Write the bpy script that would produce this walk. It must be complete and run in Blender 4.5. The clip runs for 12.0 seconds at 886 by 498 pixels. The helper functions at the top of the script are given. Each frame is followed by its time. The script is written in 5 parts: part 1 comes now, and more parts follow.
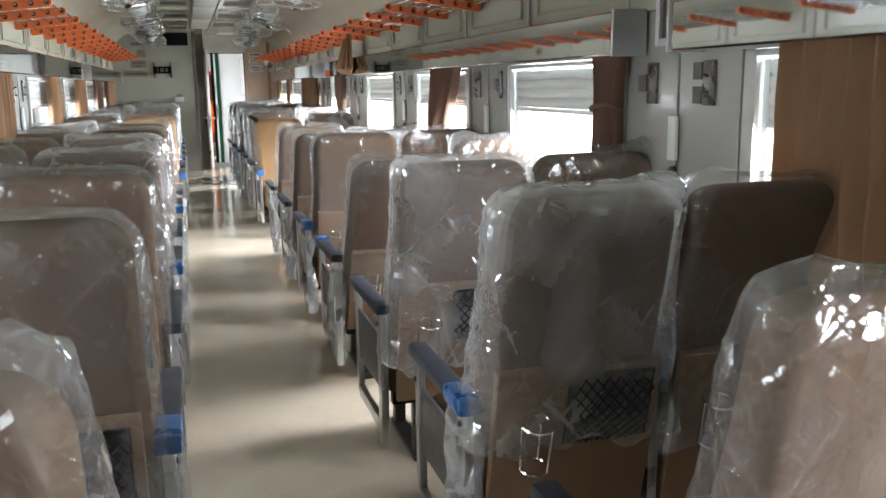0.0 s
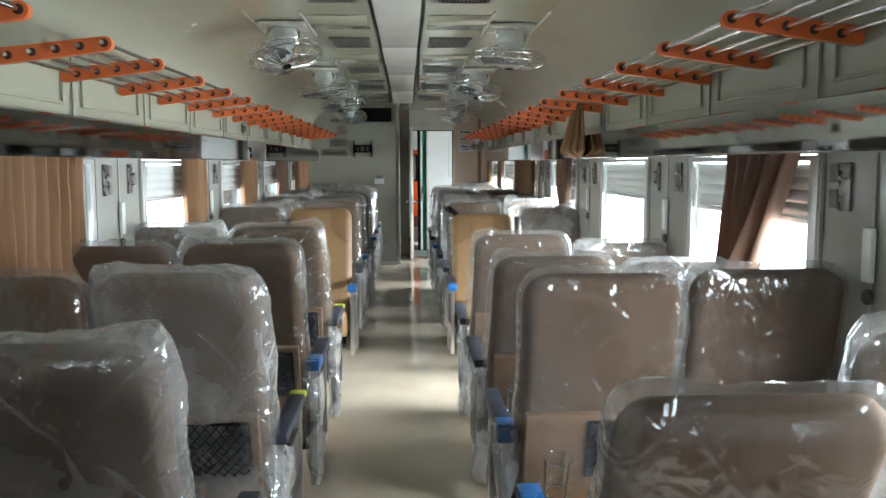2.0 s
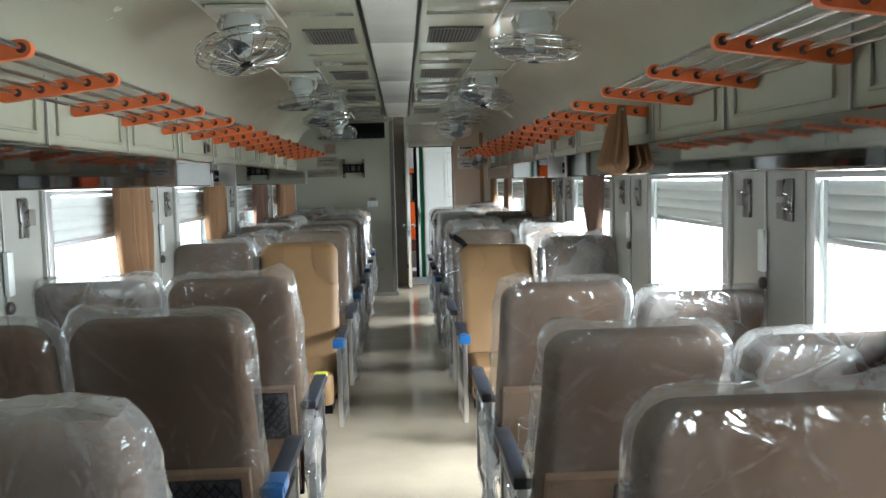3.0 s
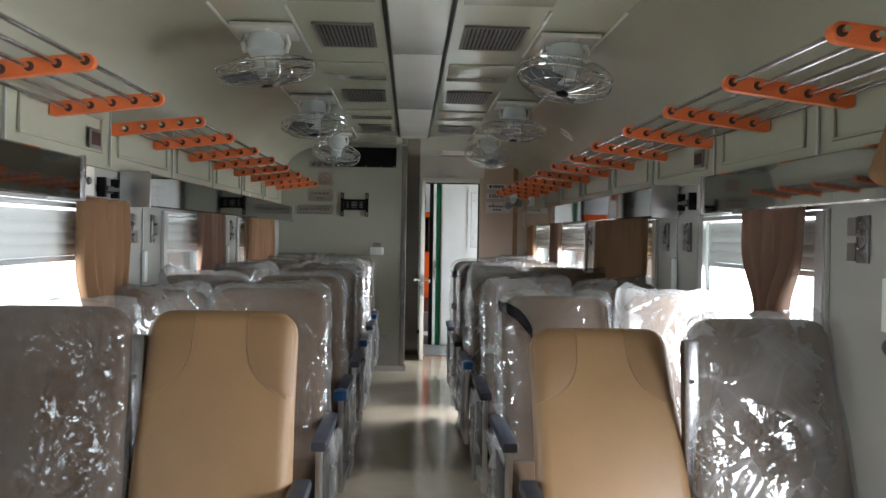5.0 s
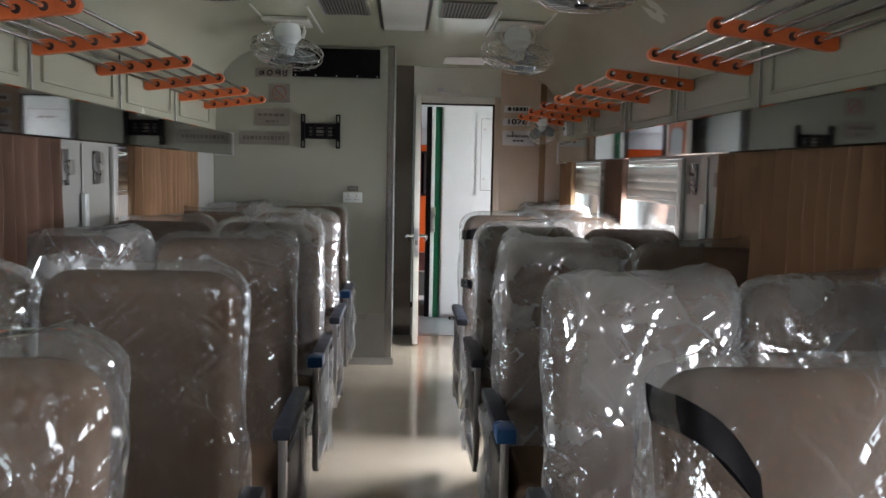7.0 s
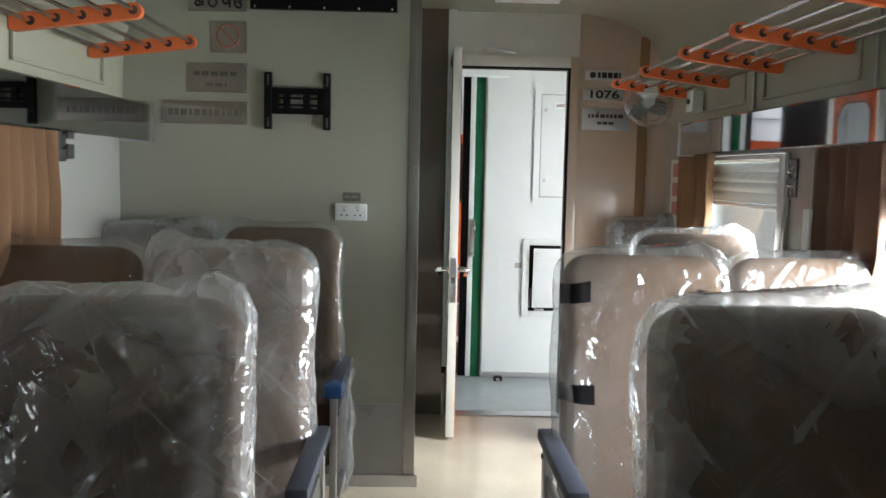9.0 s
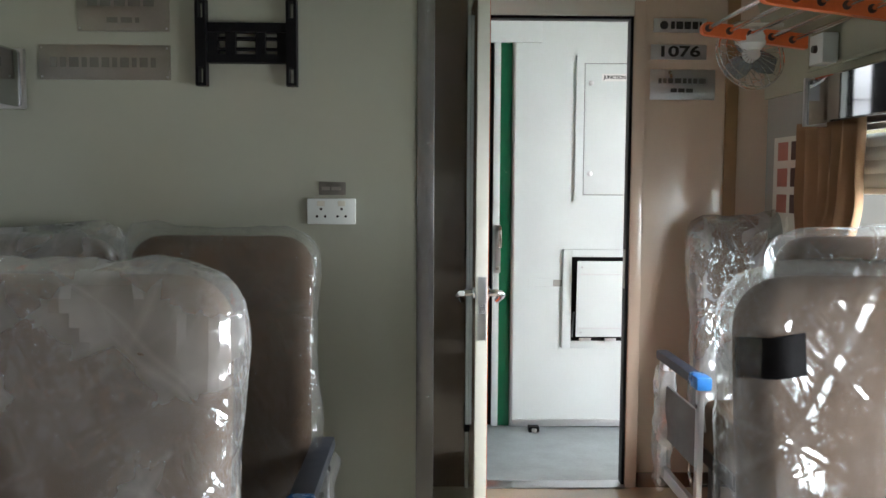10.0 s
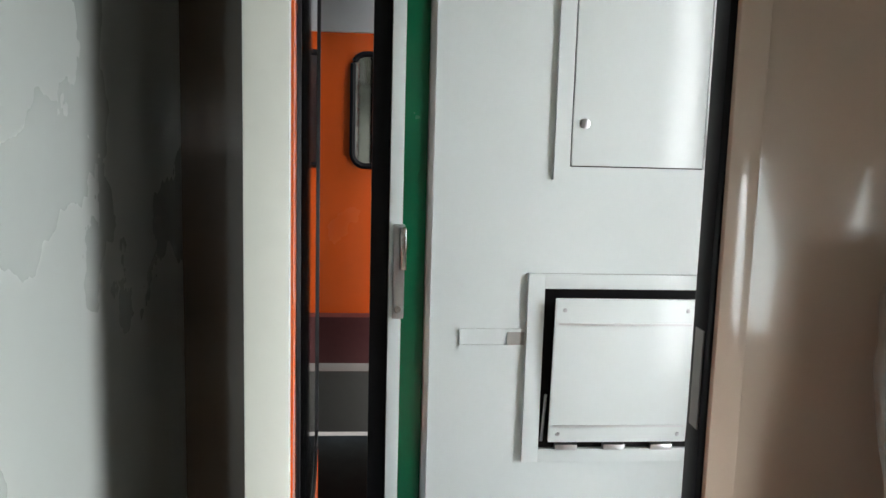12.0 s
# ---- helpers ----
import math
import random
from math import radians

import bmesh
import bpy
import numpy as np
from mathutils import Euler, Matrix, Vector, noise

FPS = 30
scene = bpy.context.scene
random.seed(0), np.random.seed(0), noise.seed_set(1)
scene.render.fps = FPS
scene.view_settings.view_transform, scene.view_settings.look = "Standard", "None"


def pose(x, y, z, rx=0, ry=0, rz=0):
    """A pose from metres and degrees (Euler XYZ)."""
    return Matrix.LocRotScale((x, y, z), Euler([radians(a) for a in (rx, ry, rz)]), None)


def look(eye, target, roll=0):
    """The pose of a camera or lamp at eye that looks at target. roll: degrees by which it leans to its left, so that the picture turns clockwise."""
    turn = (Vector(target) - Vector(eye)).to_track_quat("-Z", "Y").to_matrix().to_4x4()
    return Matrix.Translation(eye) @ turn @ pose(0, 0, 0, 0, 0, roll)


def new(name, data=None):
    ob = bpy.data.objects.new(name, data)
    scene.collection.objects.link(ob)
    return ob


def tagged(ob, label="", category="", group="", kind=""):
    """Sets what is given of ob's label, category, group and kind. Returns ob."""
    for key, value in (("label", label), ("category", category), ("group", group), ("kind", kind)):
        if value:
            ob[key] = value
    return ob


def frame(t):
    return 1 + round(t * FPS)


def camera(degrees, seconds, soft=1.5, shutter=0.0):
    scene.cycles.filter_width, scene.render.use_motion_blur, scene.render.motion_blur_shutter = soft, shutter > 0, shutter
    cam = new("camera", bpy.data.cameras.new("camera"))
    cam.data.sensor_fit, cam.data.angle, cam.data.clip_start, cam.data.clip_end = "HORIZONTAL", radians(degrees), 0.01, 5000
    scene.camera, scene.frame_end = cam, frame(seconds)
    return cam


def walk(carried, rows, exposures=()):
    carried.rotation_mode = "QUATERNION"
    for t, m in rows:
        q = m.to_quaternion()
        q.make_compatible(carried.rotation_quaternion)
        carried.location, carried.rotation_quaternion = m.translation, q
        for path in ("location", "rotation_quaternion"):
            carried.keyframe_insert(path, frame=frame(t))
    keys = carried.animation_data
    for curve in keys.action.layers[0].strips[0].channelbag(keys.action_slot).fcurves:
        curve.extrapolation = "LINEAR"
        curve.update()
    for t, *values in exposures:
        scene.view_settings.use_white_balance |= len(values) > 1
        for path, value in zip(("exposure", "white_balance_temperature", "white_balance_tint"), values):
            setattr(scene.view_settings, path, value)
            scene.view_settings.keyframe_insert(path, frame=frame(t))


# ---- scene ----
cam = camera(54.8, 12.0)
PATH = [
    (0, (-0.264, -0.31, 1.364), (0.291, 1.573, 0.984), -0.8),
    (0.5, (-0.054, 0.2, 1.372), (0.516, 2.085, 1.022), -0.4),
    (1, (0.022, 0.717, 1.367), (0.461, 2.644, 1.059), 1.0),
    (1.5, (0.068, 1.246, 1.369), (0.287, 3.215, 1.092), -0.4),
    (2, (0.042, 1.842, 1.426), (0.125, 3.83, 1.226), -0.2),
    (2.5, (0.032, 2.431, 1.44), (0.123, 4.422, 1.277), -0.4),
    (3, (0.029, 2.988, 1.449), (0.121, 4.979, 1.289), -1.5),
    (3.2, (0.006, 3.219, 1.435), (0.1, 5.21, 1.277), -1.3),
    (4.8, (-0.028, 5.169, 1.369), (0.05, 7.167, 1.333), 0.9),
    (5, (-0.023, 5.421, 1.35), (0.055, 7.419, 1.316), 0.9),
    (5.5, (-0.002, 6.037, 1.35), (0.078, 8.035, 1.323), 1.4),
    (6, (-0.019, 6.672, 1.357), (0.077, 8.666, 1.232), 1.6),
    (6.5, (0.01, 7.268, 1.349), (0.114, 9.259, 1.198), 0.7),
    (6.7, (0.015, 7.507, 1.37), (0.113, 9.497, 1.195), 0.9),
    (8.3, (-0.042, 9.389, 1.316), (0.055, 11.378, 1.13), 1.7),
    (8.5, (-0.049, 9.639, 1.349), (0.041, 11.628, 1.153), 1.6),
    (9, (-0.06, 10.248, 1.352), (-0.003, 12.239, 1.172), 1.2),
    (9.5, (-0.074, 10.852, 1.312), (-0.034, 12.845, 1.146), 1.2),
    (10, (-0.093, 11.471, 1.254), (-0.047, 13.465, 1.102), 0.3),
    (10.5, (-0.081, 12.083, 1.303), (-0.038, 14.075, 1.129), 0.9),
    (11, (-0.078, 12.651, 1.322), (-0.007, 14.643, 1.151), 0.6),
    (11.5, (0.015, 13.17, 1.326), (0.117, 15.155, 1.106), 0.7),
    (12, (0.203, 13.669, 1.3), (0.383, 15.64, 1.01), 1.6),
]
# the clip's camera opens up a little in the darker stretches; slightly cool balance
EXPOSURES = [(0.0, 0.80, 6450, 16), (1.0, 0.68, 6400, 13), (2.0, 0.38, 6280, 9), (3.2, 0.22, 6280, 9), (5.0, 0.08, 6450, 15), (6.5, 0.06, 6450, 18), (8.5, 0.46, 6450, 13), (10.5, 0.28, 6450, 12), (11.5, 0.0, 6450, 10), (12.0, 0.04, 6450, 10)]
walk(cam, [(t, look(eye, target, roll)) for t, eye, target, roll in PATH], EXPOSURES)

# ---------------------------------------------------------------- light
world = bpy.data.worlds.new("overcast_sky")
world.use_nodes = True
scene.world = world
wn = world.node_tree
sky = wn.nodes.new("ShaderNodeTexSky")
sky.sky_type = 'NISHITA'
sky.sun_disc = False
sky.sun_elevation = radians(48)
sky.sun_rotation = radians(70)
sky.air_density = 1.5
sky.dust_density = 4.0
wn.links.new(sky.outputs[0], wn.nodes["Background"].inputs[0])
wn.nodes["Background"].inputs[1].default_value = 0.15

sun = new("sun", bpy.data.lights.new("sun", 'SUN'))
sun.data.energy = 1.2
sun.data.angle = radians(12)
sun.data.color = (1.0, 0.96, 0.9)
sun.matrix_world = look((8, 5, 10), (0, 8, 0))

# window openings: (start, end) along the car
# the first pair is out of view, kept for the light it lets in
WIN_R = [(-1.0, 0.06), (0.70, 1.82), (2.62, 3.74), (4.43, 5.56), (6.28, 7.28), (8.12, 9.22), (9.98, 11.10), (11.80, 12.92), (13.42, 14.45)]
WIN_L = [(-0.98, 0.10), (0.82, 1.92), (2.62, 3.72), (4.42, 5.52), (6.25, 7.35), (8.08, 9.18), (9.92, 11.02), (11.80, 12.95)]
WZ0, WZ1 = 0.74, 1.45


# pale overcast distance beyond the windows, seen only as glare
GLARE = 8.5


def glare(name, m, w, h, strength):
    mt = bpy.data.materials.new(name)
    mt.use_nodes = True
    nt = mt.node_tree
    nt.nodes.remove(nt.nodes["Principled BSDF"])
    em = nt.nodes.new("ShaderNodeEmission")
    em.inputs[0].default_value = (0.98, 0.99, 1.0, 1)
    em.inputs[1].default_value = strength
    nt.links.new(em.outputs[0], nt.nodes["Material Output"].inputs[0])
    me = bpy.data.meshes.new(name)
    me.from_pydata([(-w, 0, 0), (w, 0, 0), (w, 0, h), (-w, 0, h)], [], [(0, 1, 2, 3)])
    me.materials.append(mt)
    ob = new(name, me)
    ob.matrix_world = m
    return tagged(ob, "white overcast glare beyond the train windows", "backdrop", kind="structure")


glare("backdrop_right", pose(2.9, 6.6, -0.6, 0, 0, 90), 8.9, 6.5, GLARE * 1.15)
glare("backdrop_left", pose(-2.9, 6.6, -0.6, 0, 0, 90), 8.9, 6.5, GLARE * 0.6)
# skylight falling through the uncurtained windows
# the first right-hand lamp stands out of view, added to light the near seats
for side, wins, watts in ((1, ((-1.0, 0.06), (1.58, 1.82), (2.98, 3.74), (4.43, 5.56), (6.28, 7.28), (8.50, 9.22), (11.80, 12.70), (13.42, 14.02)), 54.0), (-1, ((0.82, 1.92), (6.25, 6.95), (8.08, 8.70), (9.92, 10.5)), 10.0)):
    for a, b in wins:
        lamp = bpy.data.lights.new("window_skylight", 'AREA')
        lamp.shape = 'RECTANGLE'
        lamp.size, lamp.size_y, lamp.energy = b - a - 0.1, 0.40, watts * (b - a)
        lamp.spread = radians(150)
        lamp.color = (0.97, 0.99, 1.0)
        ob = new("window_skylight", lamp)
        ob.matrix_world = look((side * 1.44, (a + b) / 2, 1.10), (side * 0.44, (a + b) / 2, 0.10))


# ---------------------------------------------------------------- materials
def mat(name, color, rough=0.5, metal=0.0, vary=0.12, scale=6.0, fine=90.0, bump=0.02, spec=0.5, coat=0.0, objvary=0.0, through_light=0.0):
    """A principled material with coarse stains, fine grain and a light relief."""
    m = bpy.data.materials.new(name)
    m.use_nodes = True
    nt = m.node_tree
    p = nt.nodes["Principled BSDF"]
    co = nt.nodes.new("ShaderNodeTexCoord")
    n1 = nt.nodes.new("ShaderNodeTexNoise")
    n1.inputs["Scale"].default_value, n1.inputs["Detail"].default_value = scale, 6
    n2 = nt.nodes.new("ShaderNodeTexNoise")
    n2.inputs["Scale"].default_value, n2.inputs["Detail"].default_value = fine, 3
    for n in (n1, n2):
        nt.links.new(co.outputs["Object"], n.inputs["Vector"])
    mix = nt.nodes.new("ShaderNodeMath")
    mix.operation = 'MULTIPLY_ADD'
    nt.links.new(n2.outputs[0], mix.inputs[0])
    mix.inputs[1].default_value = 0.35
    nt.links.new(n1.outputs[0], mix.inputs[2])
    ramp = nt.nodes.new("ShaderNodeValToRGB")
    ramp.color_ramp.elements[0].position, ramp.color_ramp.elements[1].position = 0.35, 0.95
    ramp.color_ramp.elements[0].color = (*[c * (1 - vary) for c in color], 1)
    ramp.color_ramp.elements[1].color = (*[min(1, c * (1 + vary)) for c in color], 1)
    nt.links.new(mix.outputs[0], ramp.inputs[0])
    src = ramp.outputs[0]
    if objvary:
        oi = nt.nodes.new("ShaderNodeObjectInfo")
        hs = nt.nodes.new("ShaderNodeHueSaturation")
        mp = nt.nodes.new("ShaderNodeMapRange")
        mp.inputs["To Min"].default_value, mp.inputs["To Max"].default_value = 1 - objvary, 1 + objvary
        nt.links.new(oi.outputs["Random"], mp.inputs["Value"])
        nt.links.new(mp.outputs[0], hs.inputs["Value"])
        nt.links.new(src, hs.inputs["Color"])
        src = hs.outputs[0]
    nt.links.new(src, p.inputs["Base Color"])
    rr = nt.nodes.new("ShaderNodeMapRange")
    rr.inputs["To Min"].default_value, rr.inputs["To Max"].default_value = rough * 0.72, min(1, rough * 1.30)
    nt.links.new(n1.outputs[0], rr.inputs["Value"])
    nt.links.new(rr.outputs[0], p.inputs["Roughness"])
    p.inputs["Metallic"].default_value = metal
    p.inputs["Specular IOR Level"].default_value = spec
    p.inputs["Coat Weight"].default_value = coat
    if bump:
        b = nt.nodes.new("ShaderNodeBump")
        b.inputs["Strength"].default_value = bump * 10
        b.inputs["Distance"].default_value = 0.004
        nt.links.new(mix.outputs[0], b.inputs["Height"])
        nt.links.new(b.outputs[0], p.inputs["Normal"])
    if through_light:
        tl = nt.nodes.new("ShaderNodeBsdfTranslucent")
        nt.links.new(src, tl.inputs["Color"])
        mx = nt.nodes.new("ShaderNodeMixShader")
        mx.inputs[0].default_value = through_light
        nt.links.new(p.outputs[0], mx.inputs[1])
        nt.links.new(tl.outputs[0], mx.inputs[2])
        nt.links.new(mx.outputs[0], nt.nodes["Material Output"].inputs[0])
    return m


def plastic_film(name, haze=0.12, gloss=0.30):
    """Clear polythene: lets light through, with sharp creased highlights and a slight milky haze."""
    m = bpy.data.materials.new(name)
    m.use_nodes = True
    nt = m.node_tree
    nt.nodes.remove(nt.nodes["Principled BSDF"])
    out = nt.nodes["Material Output"]
    co = nt.nodes.new("ShaderNodeTexCoord")
    oi = nt.nodes.new("ShaderNodeObjectInfo")
    sh = nt.nodes.new("ShaderNodeVectorMath")
    sh.operation = 'MULTIPLY_ADD'
    cmb = nt.nodes.new("ShaderNodeCombineXYZ")
    for i in range(3):
        nt.links.new(oi.outputs["Random"], cmb.inputs[i])
    nt.links.new(cmb.outputs[0], sh.inputs[0])
    sh.inputs[1].default_value = (7, 11, 5)
    nt.links.new(co.outputs["Object"], sh.inputs[2])
    bend = nt.nodes.new("ShaderNodeTexNoise")
    bend.inputs["Scale"].default_value, bend.inputs["Detail"].default_value = 3.0, 2
    nt.links.new(sh.outputs[0], bend.inputs["Vector"])
    warp = nt.nodes.new("ShaderNodeVectorMath")
    warp.operation = 'MULTIPLY_ADD'
    nt.links.new(bend.outputs["Color"], warp.inputs[0])
    warp.inputs[1].default_value = (0.07, 0.04, 0.07)
    nt.links.new(sh.outputs[0], warp.inputs[2])
    def node(kind, op, a, b, c=None):
        n = nt.nodes.new(kind)
        n.operation = op
        for slot, v in enumerate((a, b, c)):
            if v is None:
                continue
            if isinstance(v, (int, float)):
                n.inputs[slot].default_value = v
            else:
                nt.links.new(v, n.inputs[slot])
        return n.outputs[0]

    soft = nt.nodes.new("ShaderNodeTexNoise")
    soft.inputs["Scale"].default_value, soft.inputs["Detail"].default_value = 5, 1
    nt.links.new(sh.outputs[0], soft.inputs["Vector"])
    # the film lies slack round the sides of the backrest and towards its open foot
    sp = nt.nodes.new("ShaderNodeSeparateXYZ")
    nt.links.new(co.outputs["Object"], sp.inputs[0])
    side = nt.nodes.new("ShaderNodeMapRange")
    side.inputs["From Min"].default_value, side.inputs["From Max"].default_value = 0.12, 0.23
    nt.links.new(node("ShaderNodeMath", 'ABSOLUTE', sp.outputs[0], None), side.inputs["Value"])
    foot = nt.nodes.new("ShaderNodeMapRange")
    foot.inputs["From Min"].default_value, foot.inputs["From Max"].default_value = 0.28, 0.05
    nt.links.new(sp.outputs[2], foot.inputs["Value"])
    loose = node("ShaderNodeMath", 'MAXIMUM', side.outputs[0], foot.outputs[0])
    # flat facets between straight creases, heights in centimetres
    height, folds = node("ShaderNodeMath", 'MULTIPLY', soft.outputs[0], 0.9), 0.0
    for ang, sx, sz, facet, ridge, wide, lo, hi in ((0.65, 5.0, 2.2, 1.5, 0.33, 0.042, 0.38, 0.52), (-0.85, 8.0, 3.2, 1.2, 0.27, 0.046, 0.43, 0.58), (0.95, 24.0, 4.5, 0.8, 0.12, 0.11, 0.45, 0.60), (-0.50, 18.0, 4.0, 0.8, 0.13, 0.09, 0.45, 0.60), (0.20, 30.0, 15.0, 0.9, 0.10, 0.15, 0.56, 0.68)):
        turn = nt.nodes.new("ShaderNodeMapping")
        turn.inputs["Rotation"].default_value = (0.0, ang, 0.0)
        nt.links.new(warp.outputs[0], turn.inputs["Vector"])
        mp = nt.nodes.new("ShaderNodeMapping")
        mp.inputs["Scale"].default_value = (sx, sx * 0.7, sz)
        nt.links.new(turn.outputs[0], mp.inputs["Vector"])
        vo = nt.nodes.new("ShaderNodeTexVoronoi")
        vo.feature = 'DISTANCE_TO_EDGE'
        vo.inputs["Scale"].default_value = 1.0
        nt.links.new(mp.outputs[0], vo.inputs["Vector"])
        rg = nt.nodes.new("ShaderNodeMapRange")
        rg.inputs["From Max"].default_value = wide
        rg.inputs["To Min"].default_value, rg.inputs["To Max"].default_value = 1.0, 0.0
        nt.links.new(vo.outputs["Distance"], rg.inputs["Value"])
        # creases come and go along the sheet
        ms = nt.nodes.new("ShaderNodeTexNoise")
        ms.inputs["Scale"].default_value, ms.inputs["Detail"].default_value = 4.0 + sx * 0.15, 1
        nt.links.new(sh.outputs[0], ms.inputs["Vector"])
        mr = nt.nodes.new("ShaderNodeMapRange")
        mr.inputs["From Min"].default_value, mr.inputs["From Max"].default_value = lo, hi
        nt.links.new(node("ShaderNodeMath", 'MULTIPLY_ADD', loose, 0.13, ms.outputs[0]), mr.inputs["Value"])
        crease = node("ShaderNodeMath", 'MULTIPLY', rg.outputs[0], mr.outputs[0])
        flat = node("ShaderNodeMath", 'MULTIPLY', vo.outputs["Distance"], mr.outputs[0])
        height = node("ShaderNodeMath", 'MULTIPLY_ADD', flat, facet, height)
        height = node("ShaderNodeMath", 'MULTIPLY_ADD', crease, ridge, height)
        folds = node("ShaderNodeMath", 'MULTIPLY_ADD', crease, min(1.0, ridge * 3), folds)
    b = nt.nodes.new("ShaderNodeBump")
    b.inputs["Strength"].default_value, b.inputs["Distance"].default_value = 1.0, 0.01
    nt.links.new(height, b.inputs["Height"])
    tr = nt.nodes.new("ShaderNodeBsdfTransparent")
    tr.inputs[0].default_value = (0.93, 0.94, 0.94, 1)
    gl = nt.nodes.new("ShaderNodeBsdfGlossy")
    gl.inputs["Roughness"].default_value = 0.09
    gl.inputs["Color"].default_value = (0.95, 0.97, 1, 1)
    nt.links.new(b.outputs[0], gl.inputs["Normal"])
    lw = nt.nodes.new("ShaderNodeLayerWeight")
    nt.links.new(b.outputs[0], lw.inputs["Normal"])
    fr = nt.nodes.new("ShaderNodeMath")
    fr.operation = 'POWER'
    nt.links.new(lw.outputs["Facing"], fr.inputs[0])
    fr.inputs[1].default_value = 4.0
    k = nt.nodes.new("ShaderNodeMath")
    k.operation = 'MULTIPLY_ADD'
    nt.links.new(fr.outputs[0], k.inputs[0])
    k.inputs[1].default_value, k.inputs[2].default_value = 0.75, gloss * 0.40
    k.use_clamp = True
    df = nt.nodes.new("ShaderNodeBsdfDiffuse")
    df.inputs["Color"].default_value = (0.82, 0.85, 0.86, 1)
    tl = nt.nodes.new("ShaderNodeBsdfTranslucent")
    tl.inputs["Color"].default_value = (0.82, 0.85, 0.86, 1)
    both = nt.nodes.new("ShaderNodeMixShader")
    nt.links.new(df.outputs[0], both.inputs[1])
    nt.links.new(tl.outputs[0], both.inputs[2])
    milk = nt.nodes.new("ShaderNodeMixShader")
    hz = nt.nodes.new("ShaderNodeMapRange")
    hz.inputs["From Min"].default_value, hz.inputs["From Max"].default_value = 0.35, 0.7
    hz.inputs["To Min"].default_value, hz.inputs["To Max"].default_value = haze * 0.7, haze * 1.9
    nt.links.new(soft.outputs[0], hz.inputs["Value"])
    # polythene whitens a little where it is sharply folded
    hc = nt.nodes.new("ShaderNodeMath")
    hc.operation = 'MULTIPLY_ADD'
    nt.links.new(folds, hc.inputs[0])
    hc.inputs[1].default_value = 0.065
    nt.links.new(hz.outputs[0], hc.inputs[2])
    nt.links.new(hc.outputs[0], milk.inputs[0])
    nt.links.new(tr.outputs[0], milk.inputs[1])
    nt.links.new(both.outputs[0], milk.inputs[2])
    fin = nt.nodes.new("ShaderNodeMixShader")
    nt.links.new(k.outputs[0], fin.inputs[0])
    nt.links.new(milk.outputs[0], fin.inputs[1])
    nt.links.new(gl.outputs[0], fin.inputs[2])
    nt.links.new(fin.outputs[0], out.inputs[0])
    return m


def glass_mat(name, tint=(0.9, 0.95, 0.95)):
    m = bpy.data.materials.new(name)
    m.use_nodes = True
    nt = m.node_tree
    nt.nodes.remove(nt.nodes["Principled BSDF"])
    tr = nt.nodes.new("ShaderNodeBsdfTransparent")
    tr.inputs[0].default_value = (*tint, 1)
    gl = nt.nodes.new("ShaderNodeBsdfGlossy")
    gl.inputs["Roughness"].default_value = 0.02
    lw = nt.nodes.new("ShaderNodeLayerWeight")
    fr = nt.nodes.new("ShaderNodeMath")
    fr.operation = 'POWER'
    nt.links.new(lw.outputs["Facing"], fr.inputs[0])
    fr.inputs[1].default_value = 5.0
    mx = nt.nodes.new("ShaderNodeMixShader")
    nt.links.new(fr.outputs[0], mx.inputs[0])
    nt.links.new(tr.outputs[0], mx.inputs[1])
    nt.links.new(gl.outputs[0], mx.inputs[2])
    nt.links.new(mx.outputs[0], nt.nodes["Material Output"].inputs[0])
    return m


M_WALL = mat("wall_laminate", (0.365, 0.376, 0.352), 0.22, vary=0.02, scale=2.5, fine=40, bump=0.004, coat=0.2)
M_PANEL = mat("cream_panel", (0.38, 0.385, 0.30), 0.24, vary=0.03, scale=2.0, fine=40, bump=0.004)
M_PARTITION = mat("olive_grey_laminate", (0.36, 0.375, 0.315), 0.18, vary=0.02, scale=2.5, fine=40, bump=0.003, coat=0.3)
M_CEIL = mat("ceiling_laminate", (0.46, 0.47, 0.36), 0.12, vary=0.03, scale=1.5, fine=30, bump=0.004, coat=0.2)
M_LIGHTSTRIP = mat("white_diffuser", (0.80, 0.81, 0.80), 0.35, vary=0.03, scale=3, fine=60, bump=0.002)
M_STRIP = mat("light_strip_acrylic", (0.70, 0.72, 0.67), 0.20, vary=0.03, scale=3, fine=60, bump=0.002)
M_FLOOR = mat("vinyl_floor", (0.52, 0.46, 0.36), 0.15, vary=0.10, scale=3.5, fine=60, bump=0.003, coat=0.25)
M_VFLOOR = mat("grey_vinyl", (0.25, 0.29, 0.30), 0.35, vary=0.25, scale=9, fine=80, bump=0.006)
M_STEEL = mat("brushed_steel", (0.55, 0.56, 0.58), 0.30, 1.0, vary=0.08, scale=4, fine=150, bump=0.004)
M_TRIM = mat("dull_steel", (0.30, 0.30, 0.31), 0.24, 1.0, vary=0.08, scale=4, fine=150, bump=0.004)
M_PALE = mat("pale_gloss_laminate", (0.44, 0.47, 0.45), 0.28, vary=0.03, scale=3, fine=40, bump=0.003, coat=0.2)
M_MIRROR = mat("polished_steel", (0.44, 0.45, 0.46), 0.035, 1.0, vary=0.06, scale=3, fine=60, bump=0.001)
M_CHROME = mat("chrome", (0.75, 0.76, 0.78), 0.10, 1.0, vary=0.04, scale=8, fine=100, bump=0.0)
M_ALU = mat("aluminium", (0.66, 0.68, 0.69), 0.35, 0.7, vary=0.06, scale=5, fine=120, bump=0.003)
M_ORANGE = mat("orange_paint", (0.78, 0.17, 0.045), 0.38, vary=0.12, scale=10, fine=80, bump=0.006)
